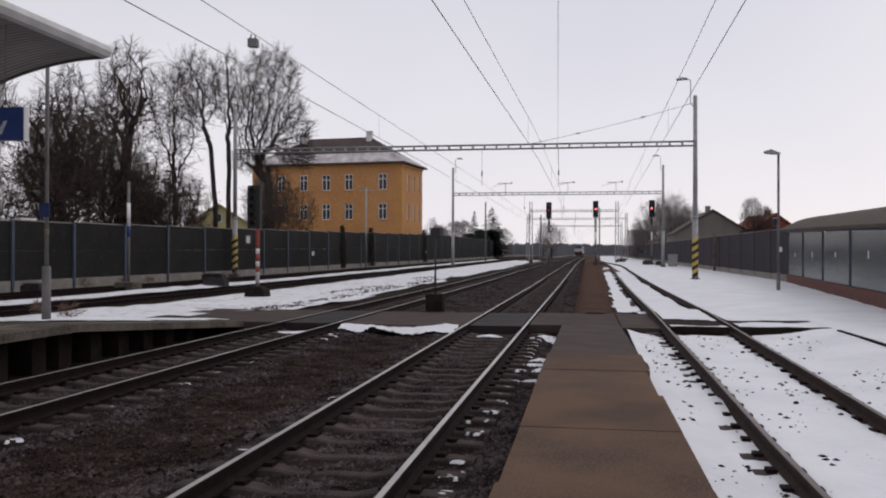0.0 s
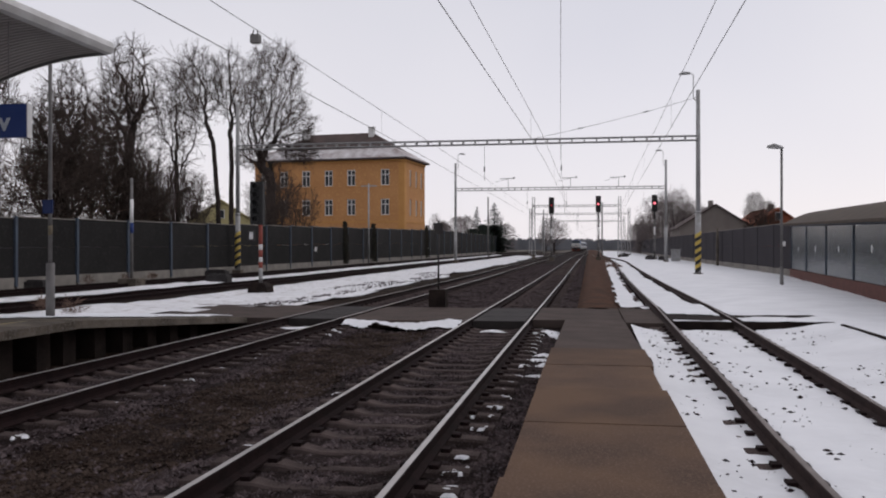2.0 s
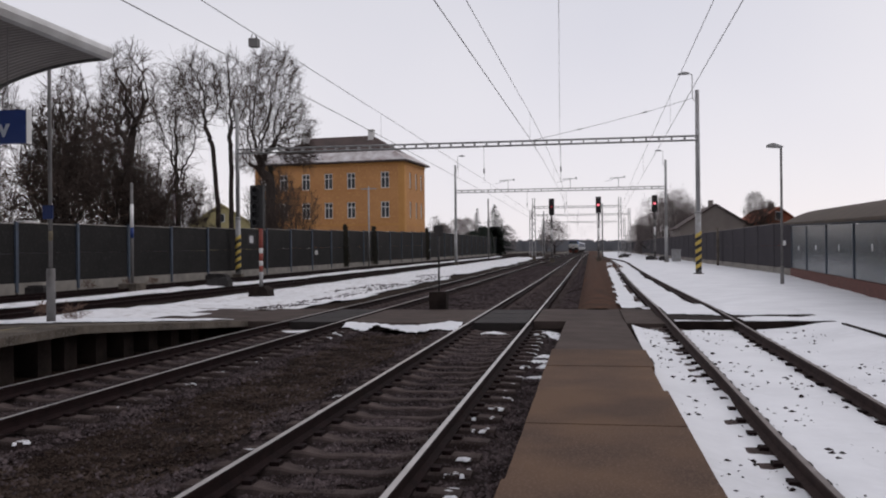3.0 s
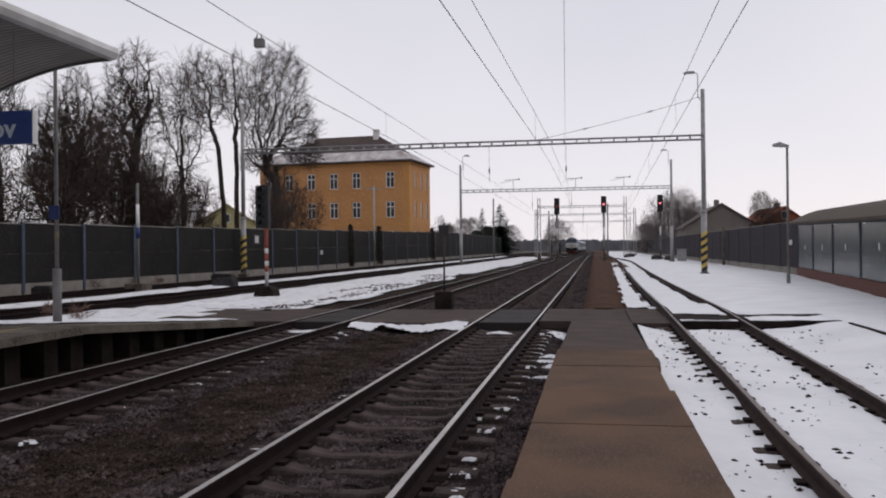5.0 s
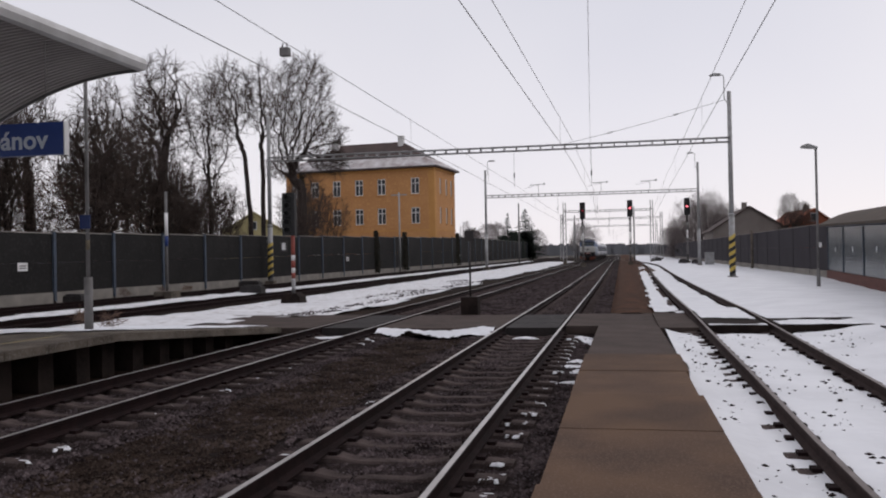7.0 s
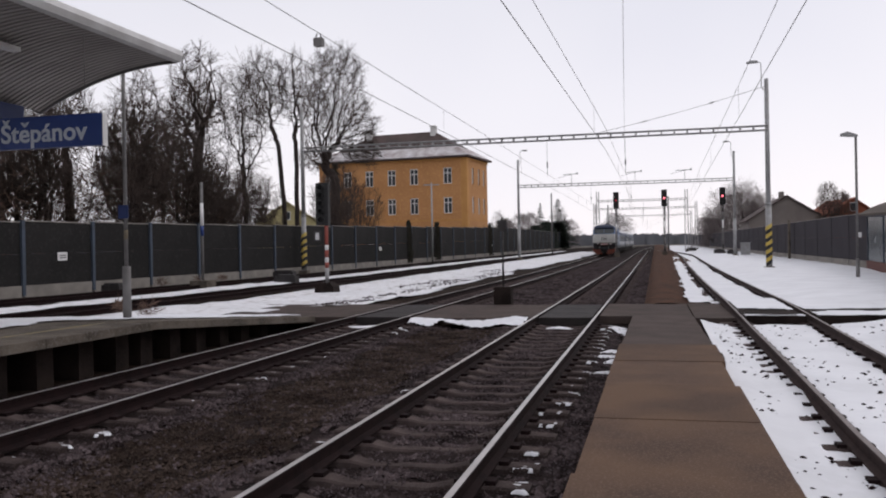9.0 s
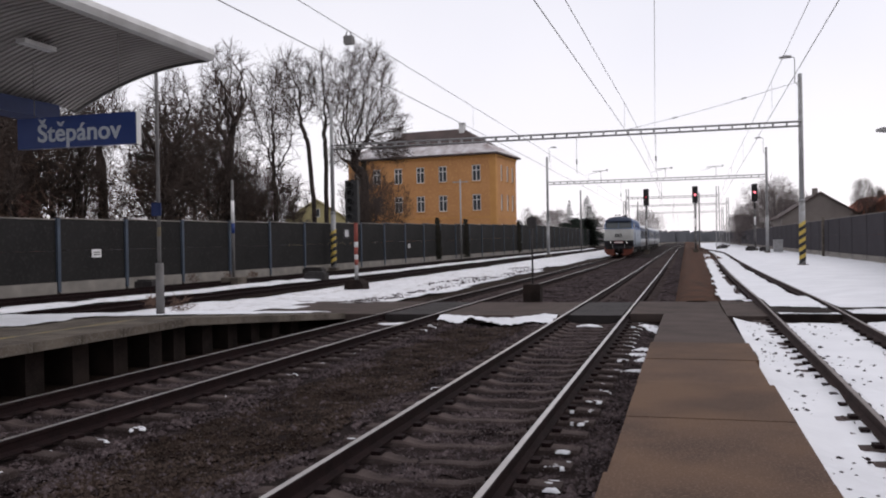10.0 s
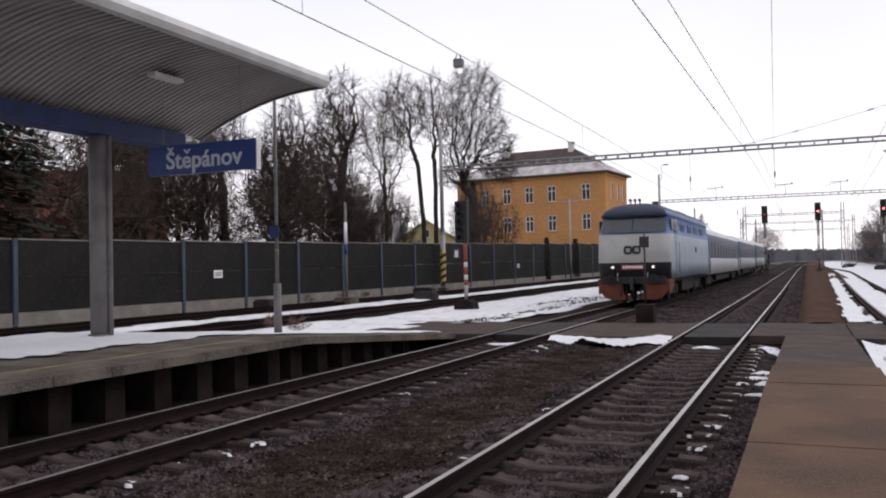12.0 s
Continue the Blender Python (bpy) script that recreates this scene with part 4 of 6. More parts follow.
pole = post("platform_lamp_post", -11.58, 17.0, 0.45, [("sleeve", -0.1, 1.05, 0.095, POLE_GREY), ("shaft", 1.05, 5.9, 0.042, POLE_GREY), ("yellow_band", 1.66, 1.86, 0.048, YELLOW_WORN)],
            "thin grey platform post with a thick sleeve foot", "lamp post")
bm = bmesh.new()
box(bm, -0.12, 0.12, -0.1, -0.07, 2.12, 2.42)
part("small_sign", bm, BLUE_BEAM, pole, "small dark blue sign")
pole = post("siding_post", -21.3, 37.5, 0.15, [("shaft", 0.2, 5.0, 0.07, POLE_GREY), ("white_sleeve", 2.9, 4.0, 0.085, WHITE), ("blue_sleeve", 2.4, 2.9, 0.085, BLUE_SIGN)],
            "grey post with white and blue sleeve on a concrete block")
bm = bmesh.new()
box(bm, -0.45, 0.45, -0.45, 0.45, -0.4, 0.25)
part("foot_block", bm, CONCRETE, pole, bevel=0.04)

# departure signal on a red and white post
sig = thing("siding_signal", "dark unlit signal on a red and white post", "signal", pose(-14.3, 36.0, 0.02))
bm = bmesh.new()
prism(bm, [(-0.5, -0.4), (0.5, -0.4), (0.42, 0.12), (0.25, 0.3), (-0.25, 0.3), (-0.42, 0.12)], -0.4, 0.4)
part("foot_block", bm, DARK_CONCRETE, sig, bevel=0.03)
for i, (a, b, m) in enumerate(((0.3, 0.95, STEEL), (0.95, 1.2, RED), (1.2, 1.42, GUTTER), (1.42, 1.75, RED), (1.75, 1.98, GUTTER), (1.98, 2.85, RED))):
    bm = bmesh.new()
    rod(bm, (0, 0, a), (0, 0, b), 0.085, 0.085, 14)
    part("post_section", bm, m, sig)
bm = bmesh.new()
box(bm, -0.45, 0.14, -0.1, 0.15, 2.86, 4.75)
head = part("signal_head", bm, BLACK, sig, "black signal head", bevel=0.05)
for k in range(5):
    bm = bmesh.new()
    rod(bm, (-0.16, -0.1, 3.1 + 0.36 * k), (-0.16, -0.3, 3.1 + 0.36 * k), 0.12, 0.13, 14, caps=False)
    part("lens_hood", bm, BLACK, head)
bm = bmesh.new()
box(bm, -0.55, -0.22, -0.13, -0.1, 2.15, 2.6)
plate = part("letter_plate", bm, DARK_STEEL, sig, "small dark plate with a white mark")
bm = bmesh.new()
box(bm, -0.47, -0.3, -0.14, -0.132, 2.22, 2.53)
part("mark", bm, SLUSH, plate)

# square board on a thin post between the running tracks
post_s = post("board_post", -4.72, 26.8, 0.0, [("shaft", 0.3, 2.7, 0.03, DARK_STEEL)], "thin dark post with a square board on a concrete box")
bm = bmesh.new()
box(bm, -0.145, 0.145, -0.05, -0.02, 2.28, 2.62)
part("square_board", bm, DARK_STEEL, post_s, bevel=0.004)
bm = bmesh.new()
box(bm, -0.27, 0.27, -0.27, 0.27, -0.2, 0.52)
part("box_foot", bm, DARK_CONCRETE, post_s, "dark brown concrete box", bevel=0.03)

# thin T post in front of the barrier
tp = post("telegraph_post", -24.4, 93.6, 0.25, [("shaft", -0.3, 8.9, 0.09, STEEL)], "thin pale post with a short cross arm")
bm = bmesh.new()
box(bm, -0.9, 0.9, -0.05, 0.05, 8.55, 8.68)
part("cross_arm", bm, STEEL, tp)

# white plates on the barrier
for y in (32.0, 76.6, 134.0):
    pl = thing("wall_plate", "small white plate with grey bars on the barrier", "plate", pose(FX + 0.075, y, 1.52 + zg(y)), "plates on the barrier")
    bm = bmesh.new()
    box(bm, 0, 0.02, 0, 0.62, 0, 0.36)
    b = part("plate", bm, WHITE, pl, bevel=0.004)
    bm = bmesh.new()
    for z in (0.1, 0.2):
        box(bm, 0.022, 0.026, 0.1, 0.52, z, z + 0.05)
    part("text_bar", bm, POLE_GREY, b)

# low ground boxes beside the sidings
for x, y, w in ((-23.4, 33.5, 0.9), (-19.4, 43, 1.2), (-23.6, 52, 1.4)):
    bm = bmesh.new()
    box(bm, -0.5 * w, 0.5 * w, -0.3, 0.3, -0.3, 0.28)
    box(bm, -0.4 * w, 0.4 * w, -0.24, 0.24, 0.28, 0.36)
    tagged(part("point_machine_box", bm, DARK_STEEL, None, at=pose(x, y, 0.12), bevel=0.03), "low dark point machine box beside the siding", "track equipment", "point boxes")

# ---- ochre house ----
WIN_FRAME = material("white_window_frame", (0.66, 0.65, 0.64), (0.58, 0.57, 0.56), 0.6, scale=3, fine=20, bump=0.05)
WIN_GLASS = glass("house_window_glass", (0.03, 0.034, 0.04), 0.3)
WIN_GLASS.node_tree.nodes["Principled BSDF"].inputs["Specular IOR Level"].default_value = 0.2
OCHRE = material("ochre_render", (0.47, 0.238, 0.10), (0.41, 0.20, 0.083), 0.9, scale=0.25, fine=3, bump=0.1, third=(0.54, 0.29, 0.115))
ROOF_TILE = material("dark_brown_roof", (0.085, 0.06, 0.055), (0.06, 0.045, 0.042), 0.85, scale=0.5, fine=5, bump=0.4, bump_dist=0.03)
ROOF_SNOW = material("snow_dusted_roof", (0.62, 0.61, 0.62), (0.25, 0.20, 0.19), 0.85, scale=0.7, fine=3, bump=0.3, third=(0.45, 0.42, 0.42), spread=0.8)
PALE_TRIM = material("pale_ochre_trim", (0.50, 0.26, 0.09), (0.44, 0.22, 0.075), 0.9, scale=0.5, fine=5, bump=0.1)


def windowed_wall(bm, length, z0, z1, holes, thick=0.45):
    """A wall along x with its face at y=0 and true openings (x0, x1, z0, z1)."""
    xs = sorted({0.0, length, *[h[0] for h in holes], *[h[1] for h in holes]})
    zs = sorted({z0, z1, *[h[2] for h in holes], *[h[3] for h in holes]})
    for xa, xb in zip(xs, xs[1:]):
        for za, zb in zip(zs, zs[1:]):
            cx, cz = 0.5 * (xa + xb), 0.5 * (za + zb)
            if not any(h[0] < cx < h[1] and h[2] < cz < h[3] for h in holes):
                box(bm, xa, xb, 0, thick, za, zb)
    bmesh.ops.remove_doubles(bm, verts=bm.verts, dist=0.0005)


def window(parent, m, w, h):
    """Casement with a transom, in an opening; origin at its lower left."""
    bm = bmesh.new()
    f = 0.13
    m1, m2 = w / 2 - f / 2, w / 2 + f / 2
    windowed_wall(bm, w, 0, h, [(f, m1, f, h * 0.64), (m2, w - f, f, h * 0.64), (f, m1, h * 0.64 + f, h - f), (m2, w - f, h * 0.64 + f, h - f)], 0.08)
    bmesh.ops.translate(bm, verts=bm.verts, vec=(0, 0.12, 0))
    wf = part("window", bm, WIN_FRAME, parent, "white wooden casement window", at=m)
    bm = bmesh.new()
    box(bm, f * 0.5, w - f * 0.5, 0.16, 0.175, f * 0.5, h - f * 0.5)
    part("pane", bm, WIN_GLASS, wf)
    bm = bmesh.new()
    box(bm, -0.12, w + 0.12, -0.12, 0.1, -0.14, -0.02)
    part("sill", bm, PALE_TRIM, wf)


HX, HY, HA = -27.7, 127.6, -6.5
house = thing("house", "three-storey ochre house with a snow-dusted hipped roof", "house", pose(HX, HY, 0.4, 0, 0, HA))
HL, HD, EZ = 25.2, 10.4, 15.25
cols = [HL - c - 0.7 for c in (3.1, 8.66, 12.45, 16.29, 20.1, 23.4)]
rows_z = (11.15, 6.6, 2.0)
holes = [(c, c + 1.4, z, z + 2.5) for c in cols for z in rows_z]
bm = bmesh.new()
windowed_wall(bm, HL, -0.5, EZ, holes)
part("front_wall", bm, OCHRE, house, at=pose(-HL, 0, 0))
for h in holes:
    window(house, pose(-HL + h[0], 0.0, h[2]), 1.4, 2.5)
side_holes = [(c, c + 0.9, z, z + 2.5) for c in (2.6, 5.6, 8.2) for z in rows_z]
bm = bmesh.new()
windowed_wall(bm, HD, -0.5, EZ, side_holes)
part("side_wall", bm, OCHRE, house, at=pose(0, 0, 0, 0, 0, 90))
for h in side_holes:
    window(house, pose(0, h[0], h[2], 0, 0, 90), 0.9, 2.5)
bm = bmesh.new()
box(bm, -HL, -0.46, HD - 0.45, HD, -0.5, EZ)
box(bm, -HL, -HL + 0.45, 0.46, HD - 0.46, -0.5, EZ)
box(bm, -HL + 0.5, -0.5, 0.5, HD - 0.5, 5.6, 5.8)
box(bm, -HL + 0.5, -0.5, 0.5, HD - 0.5, 9.9, 10.1)
box(bm, -HL + 0.5, -0.5, 3.0, 3.2, -0.5, EZ)
part("rear_wall", bm, OCHRE, house)
for z, d, t in ((EZ - 0.5, 0.12, 0.35), (5.45, 0.05, 0.25)):
    bm = bmesh.new()
    box(bm, -HL - d, d, -d, -0.003, z, z + t)
    box(bm, 0.003, d, -0.003, HD + d, z, z + t)
    part("cornice", bm, PALE_TRIM, house)
bm = bmesh.new()
for x0, x1, y0, y1 in ((-0.9, 0.05, -0.06, -0.004), (0.004, 0.06, -0.004, 0.9)):
    box(bm, x0, x1, y0, y1, 0, EZ - 0.5)
part("corner_pilaster", bm, PALE_TRIM, house)
RZ = 19.95
eave = 0.7
q = [(-HL - eave, -eave), (eave, -eave), (eave, HD + eave), (-HL - eave, HD + eave)]
r0, r1 = (-17.5, HD / 2), (-7.0, HD / 2)


def roof_band(bm, u0, u1, lift=0.0):
    def at(u):
        ends = [r0, r1, r1, r0]
        return [(a[0] + (e[0] - a[0]) * u, a[1] + (e[1] - a[1]) * u, EZ + 0.05 + (RZ - EZ) * u + lift) for a, e in zip(q, ends)]
    a, b = [bm.verts.new(p) for p in at(u0)], [bm.verts.new(p) for p in at(u1)]
    for k in range(4):
        bm.faces.new((a[k], a[(k + 1) % 4], b[(k + 1) % 4], b[k]))


bm = bmesh.new()
roof_band(bm, 0.0, 1.0)
a = [bm.verts.new((x, y, EZ - 0.12)) for x, y in q]
bm.faces.new(a[::-1])
for k in range(4):
    p0, p1 = q[k], q[(k + 1) % 4]
    bm.faces.new([bm.verts.new(p) for p in ((*p0, EZ - 0.12), (*p1, EZ - 0.12), (*p1, EZ + 0.05), (*p0, EZ + 0.05))])
roof = part("roof", bm, ROOF_TILE, house)
bm = bmesh.new()
roof_band(bm, 0.01, 0.36, 0.05)
part("roof_snow", bm, ROOF_SNOW, roof, "thin snow on the lower roof")
for cx, cy in ((-7.0, 4.6), (-18.1, 4.4), (-19.3, 6)):
    bm = bmesh.new()
    box(bm, cx - 0.42, cx + 0.42, cy - 0.4, cy + 0.4, RZ - 1.5, RZ + 0.75)
    box(bm, cx - 0.5, cx + 0.5, cy - 0.48, cy + 0.48, RZ + 0.75, RZ + 0.88)
    part("chimney", bm, GUTTER, roof, "pale rendered chimney", bevel=0.03)

# ---- right side: lamp, shelter, signals, far houses ----
GLASS_PANEL = glass("shelter_glass", (0.06, 0.075, 0.085), 0.2, 0.84)
GLASS_PANEL.node_tree.nodes["Principled BSDF"].inputs["Specular IOR Level"].default_value = 0.18
SHELTER_ROOF = material("brown_shelter_roof", (0.07, 0.05, 0.036), (0.05, 0.036, 0.027), 0.8, scale=1.0, fine=15, bump=0.2)
RED_BRICK = material("red_brick_base", (0.13, 0.055, 0.045), (0.10, 0.045, 0.038), 0.9, scale=3.0, fine=18, bump=0.4, third=(0.17, 0.09, 0.075))

lamp_post = post("street_lamp", 8.64, 41.2, 0.0, [("foot", -0.2, 1.0, 0.085, POLE_GREY), ("shaft", 1.0, 6.35, 0.055, POLE_GREY)], "slender grey lamp post in snow", "lamp post")
bm = bmesh.new()
prism(bm, [(0.06, 6.36), (0.06, 6.44), (-0.35, 6.60), (-0.62, 6.52), (-0.62, 6.42), (-0.3, 6.38)], -0.14, 0.14)
part("lamp_head", bm, STEEL, lamp_post, "grey lamp head", bevel=0.03)
bm = bmesh.new()
box(bm, 0.03, 0.14, -0.14, -0.08, 1.92, 2.14)
part("small_plate", bm, WHITE, lamp_post)

# stair shelter with glazed sides and a barrel roof, set at a slight angle
shelter = thing("stair_shelter", "glazed stair shelter with brown barrel roof on red brick", "shelter", pose(11.75, 53.8, 0.12, 0, 0, -6.2))
SL, SW = 33.0, 3.6
bm = bmesh.new()
box(bm, 0.0, 0.2, -SL, 0, -0.5, 0.5)
box(bm, SW - 0.2, SW, -SL, 0, -0.5, 0.5)
part("brick_base", bm, RED_BRICK, shelter, "dull red brick base")
n_bay = 5


def eave_z(y):
    """The roof falls gently towards the stairs."""
    return 3.16 + 0.021 * y


for s in (0.1, SW - 0.1):
    for k in range(n_bay + 1):
        y = -k * SL / n_bay
        bm = bmesh.new()
        box(bm, s - 0.05, s + 0.05, y - 0.05, y + 0.05, 0.502, eave_z(y))
        part("post", bm, FENCE_POST, shelter, bevel=0.008)
        if k < n_bay:
            bm = bmesh.new()
            box(bm, s - 0.012, s + 0.012, y - SL / n_bay + 0.055, y - 0.055, 0.52, eave_z(y - SL / n_bay) - 0.06)
            pane = part("glass_pane", bm, GLASS_PANEL, shelter)
            if s < 1:
                bm = bmesh.new()
                box(bm, s - 0.02, s - 0.014, y - SL / n_bay / 2 - 0.09, y - SL / n_bay / 2 + 0.06, 1.55, 1.8)
                part("sticker", bm, WHITE, pane, "small pale sticker")
bm = bmesh.new()
arc = [(-0.35 + (SW + 0.7) * i / 12, 3.17 + 0.75 * math.sin(math.pi * i / 12)) for i in range(13)]
prism(bm, arc + [(x, z - 0.12) for x, z in arc[::-1]], -SL - 0.3, 0.4)
for v in bm.verts:
    v.co.z += 0.021 * v.co.y
part("barrel_roof", bm, SHELTER_ROOF, shelter)
bm = bmesh.new()
for v in box(bm, 0.02, 0.18, -SL, 0, 2.99, 3.16):
    v.co.z += 0.021 * v.co.y
part("eaves_rail", bm, FENCE_POST, shelter)
bm = bmesh.new()
box(bm, 0.2, SW - 0.2, -0.12, 0, -0.5, 3.0)
part("end_wall", bm, FENCE_R, shelter)


# main signals with red light
def signal(x, y, h, lit, label, light=SIGNAL_RED):
    z = 0.25 + zg(y)
    s = thing("main_signal", label, "signal", pose(x, y, z), "main signals")
    for k in range(6):
        bm = bmesh.new()
        rod(bm, (0, 0, k * (h - 2.2) / 6), (0, 0, (k + 1) * (h - 2.2) / 6), 0.1, 0.1, 10)
        part("post_section", bm, (DARK_STEEL, POLE_GREY, POLE_GREY, WHITE, POLE_GREY, DARK_STEEL)[k], s)
    bm = bmesh.new()
    box(bm, -0.37, 0.37, -0.12, 0.2, h - 2.3, h)
    head = part("signal_head", bm, BLACK, s, "black signal head", bevel=0.08)
    for k in range(5):
        zz = h - 0.35 - 0.4 * k
        bm = bmesh.new()
        rod(bm, (0, -0.12, zz), (0, -0.36, zz), 0.14, 0.15, 12, caps=False)
        hood = part("lens_hood", bm, BLACK, head)
        bm = bmesh.new()
        on = lit == k
        rod(bm, (0, -0.13, zz), (0, -0.16, zz), 0.13 if on else 0.11, n=14)
        part("lens", bm, light if on else DARK_STEEL, hood, "glowing red lens" if on else "")
    bm = bmesh.new()
    box(bm, -0.35, 0.35, -0.3, 0.3, -0.4, 0.2)
    part("foot", bm, CONCRETE, s, bevel=0.03)
    for dx in (-0.16, 0.16):
        bm = bmesh.new()
        rod(bm, (dx, 0.25, 0.1), (dx, 0.25, h - 0.4), 0.025, n=5)
        part("ladder_rail", bm, POLE_GREY, s)
    return s


signal(1.25, 122, 8.75, 2, "main signal showing red beside the dirt strip")
signal(-5.25, 122, 8.6, 2, "main signal showing dim red between the tracks", SIGNAL_DIM)
signal(8.9, 122, 8.8, 2, "main signal showing red on the snowy verge")

# lineside cabinet and marker post on the right
cab = thing("lineside_cabinet", "pale grey lineside cabinet on snow", "cabinet", pose(10.0, 104, 0.36))
bm = bmesh.new()
box(bm, -0.5, 0.5, -0.3, 0.3, 0, 1.35)
part("body", bm, STEEL, cab, bevel=0.03)
bm = bmesh.new()
box(bm, -0.56, 0.56, -0.36, 0.36, 1.352, 1.42)
part("lid", bm, STEEL, cab, bevel=0.02)
for x, y in ((8.2, 121), (5.6, 150), (9.3, 113), (6.1, 152)):
    bm = bmesh.new()
    box(bm, -0.6, 0.6, -0.4, 0.4, -0.2, 0.3)
    box(bm, -0.4, 0.4, -0.3, 0.3, 0.3, 0.42)
    tagged(part("point_machine_box", bm, DARK_STEEL, None, at=pose(x, y, 0.3 + zg(y)), bevel=0.03), "dark point machine box on the snowy verge", "track equipment", "point boxes")
post("barrier_post", 11.6, 82, 0.3, [("shaft", -0.2, 3.4, 0.12, CONCRETE)], "short pale concrete post by the barrier")
for x, y, h in ((-17.5, 150, 10.5), (2.4, 165, 10.2), (-9.9, 190, 10.0)):
    post("catenary_mast", x, y, 0.4, [("shaft", -0.3, h, 0.13, POLE_GREY)], "single grey catenary mast beyond the gantries", "mast", "far masts")

# far houses over the right barrier
PLASTER = material("grey_house_plaster", (0.20, 0.175, 0.16), (0.16, 0.14, 0.13), 0.9, scale=0.4, fine=4, bump=0.1)
ORANGE_ROOF = material("orange_tile_roof", (0.25, 0.075, 0.04), (0.19, 0.06, 0.032), 0.8, scale=0.6, fine=5, bump=0.2)
YELLOWISH = material("pale_yellow_render", (0.42, 0.37, 0.19), (0.36, 0.31, 0.16), 0.9, scale=0.4, fine=4, bump=0.1)


def gable_house(x, y, w, d, eave, ridge, rz, wall_m, roof_m, label, chim=True, wins=1):
    h = thing("house", label, "house", pose(x, y, 0.4, 0, 0, rz))
    bm = bmesh.new()
    prism(bm, [(-w / 2, -0.5), (w / 2, -0.5), (w / 2, eave), (0, ridge), (-w / 2, eave)], 0, d)
    part("wall", bm, wall_m, h)
    bm = bmesh.new()
    for s in (-1, 1):
        k = (ridge - eave) / (w / 2)
        o = 0.4
        prism(bm, [(0, ridge + 0.02), (s * (w / 2 + o), eave - k * o + 0.02), (s * (w / 2 + o), eave - k * o + 0.2), (0, ridge + 0.22)], -0.35, d + 0.35)
    roof = part("roof", bm, roof_m, h)
    if chim:
        bm = bmesh.new()
        box(bm, -0.75, -0.1, 1.5, 2.1, ridge - 0.6, ridge + 0.75)
        part("chimney", bm, PLASTER, roof, bevel=0.03)
    for wx in (-0.45,)[:wins]:
        bm = bmesh.new()
        box(bm, wx, wx + 0.9, -0.04, 0.02, eave + 0.2, eave + 1.3)
        wf = part("window", bm, WIN_FRAME, h)
        bm = bmesh.new()
        box(bm, wx + 0.08, wx + 0.82, -0.05, -0.042, eave + 0.28, eave + 1.22)
        part("pane", bm, WIN_GLASS, wf)
    return h


gable_house(16.9, 121, 9.5, 12, 4.3, 7.3, 0, PLASTER, ROOF_TILE, "grey-brown gabled house behind the barrier", wins=0)
gable_house(24.4, 118, 4.8, 10, 4.9, 6.6, 8, ORANGE_ROOF, ORANGE_ROOF, "house with an orange tiled gable")
gable_house(-46.2, 103, 7.5, 8, 5.1, 7.5, 25, YELLOWISH, YELLOWISH, "pale yellow house half hidden by bare trees", chim=False)
BRICK_RED = material("dull_red_wall", (0.15, 0.055, 0.04), (0.11, 0.045, 0.035), 0.9, scale=0.4, fine=6, bump=0.2)
gable_house(-44.0, 36, 9, 9, 4.6, 7.4, -60, BRICK_RED, BRICK_RED, "dull red building hidden behind the trees", chim=False)

# mast-top lamps, guy cable and hanging insulator
for x, y, top in ((6.95, GY, 12.1), (8.8, 103, 12.2), (-16.0, 103, 12.2)):
    s = -1 if x > 0 else 1
    ml = thing("mast_lamp", "small lamp on a bracket at the mast top", "lamp", pose(x, y, top), "lamps on the masts")
    bm = bmesh.new()
    tube(bm, [(s * 0.14, 0, -0.7), (s * 0.3, 0, -0.5), (s * 0.3, 0, 0.95), (s * 0.35, 0, 1.05), (s * 0.7, 0, 1.1)], 0.03)
    part("bracket", bm, STEEL, ml)
    bm = bmesh.new()
    prism(bm, [(s * 0.5, 1.04), (s * 1.15, 1.02), (s * 1.2, 1.1), (s * 0.9, 1.2), (s * 0.5, 1.16)], -0.12, 0.12)
    part("lamp_head", bm, STEEL, ml, bevel=0.02)
guy = thing("cross_cable", "thin cable with insulators from mast top to beam", "cable")
bm = bmesh.new()
pts = [(6.9 + (-3.6 - 6.9) * u, GY - 0.3, 11.6 + (9.15 - 11.6) * u - 0.12 * 4 * u * (1 - u)) for u in [i / 10 for i in range(11)]]
tube(bm, pts, 0.014)
part("cable", bm, WIRE, guy)
for i in (3, 7):
    bm = bmesh.new()
    p = Vector(pts[i])
    d = (Vector(pts[i + 1]) - p).normalized()
    for k in range(4):
        rod(bm, p + d * 0.08 * k, p + d * (0.08 * k + 0.04), 0.06, n=10)
    part("insulator", bm, DARK_STEEL, guy)
far_wire = thing("feeder_wire", "thin feeder wire high over the middle platform", "overhead wire", group="overhead wires")
bm = bmesh.new()
tube(bm, [(-0.0329 * y, y, 6.8 + 0.0169 * y) for y in steps(-12, GY, 5, 1.0)], 0.006)
part("wire", bm, WIRE, far_wire)
ins = thing("hanging_weight", "dark section insulator hanging on the carrier cable", "insulator")
bm = bmesh.new()
yi = 17.7
box(bm, T2 - 0.1, T2 + 0.1, yi - 0.08, yi + 0.08, 6.27, 6.45)
part("block", bm, POLE_GREY, ins, bevel=0.02)
for d in (-0.08, 0.06):
    bm = bmesh.new()
    rod(bm, (T2 + d, yi, 6.44), (T2 + 0.5 * d, yi, 6.56), 0.014, n=6)
    part("strap", bm, DARK_STEEL, ins)

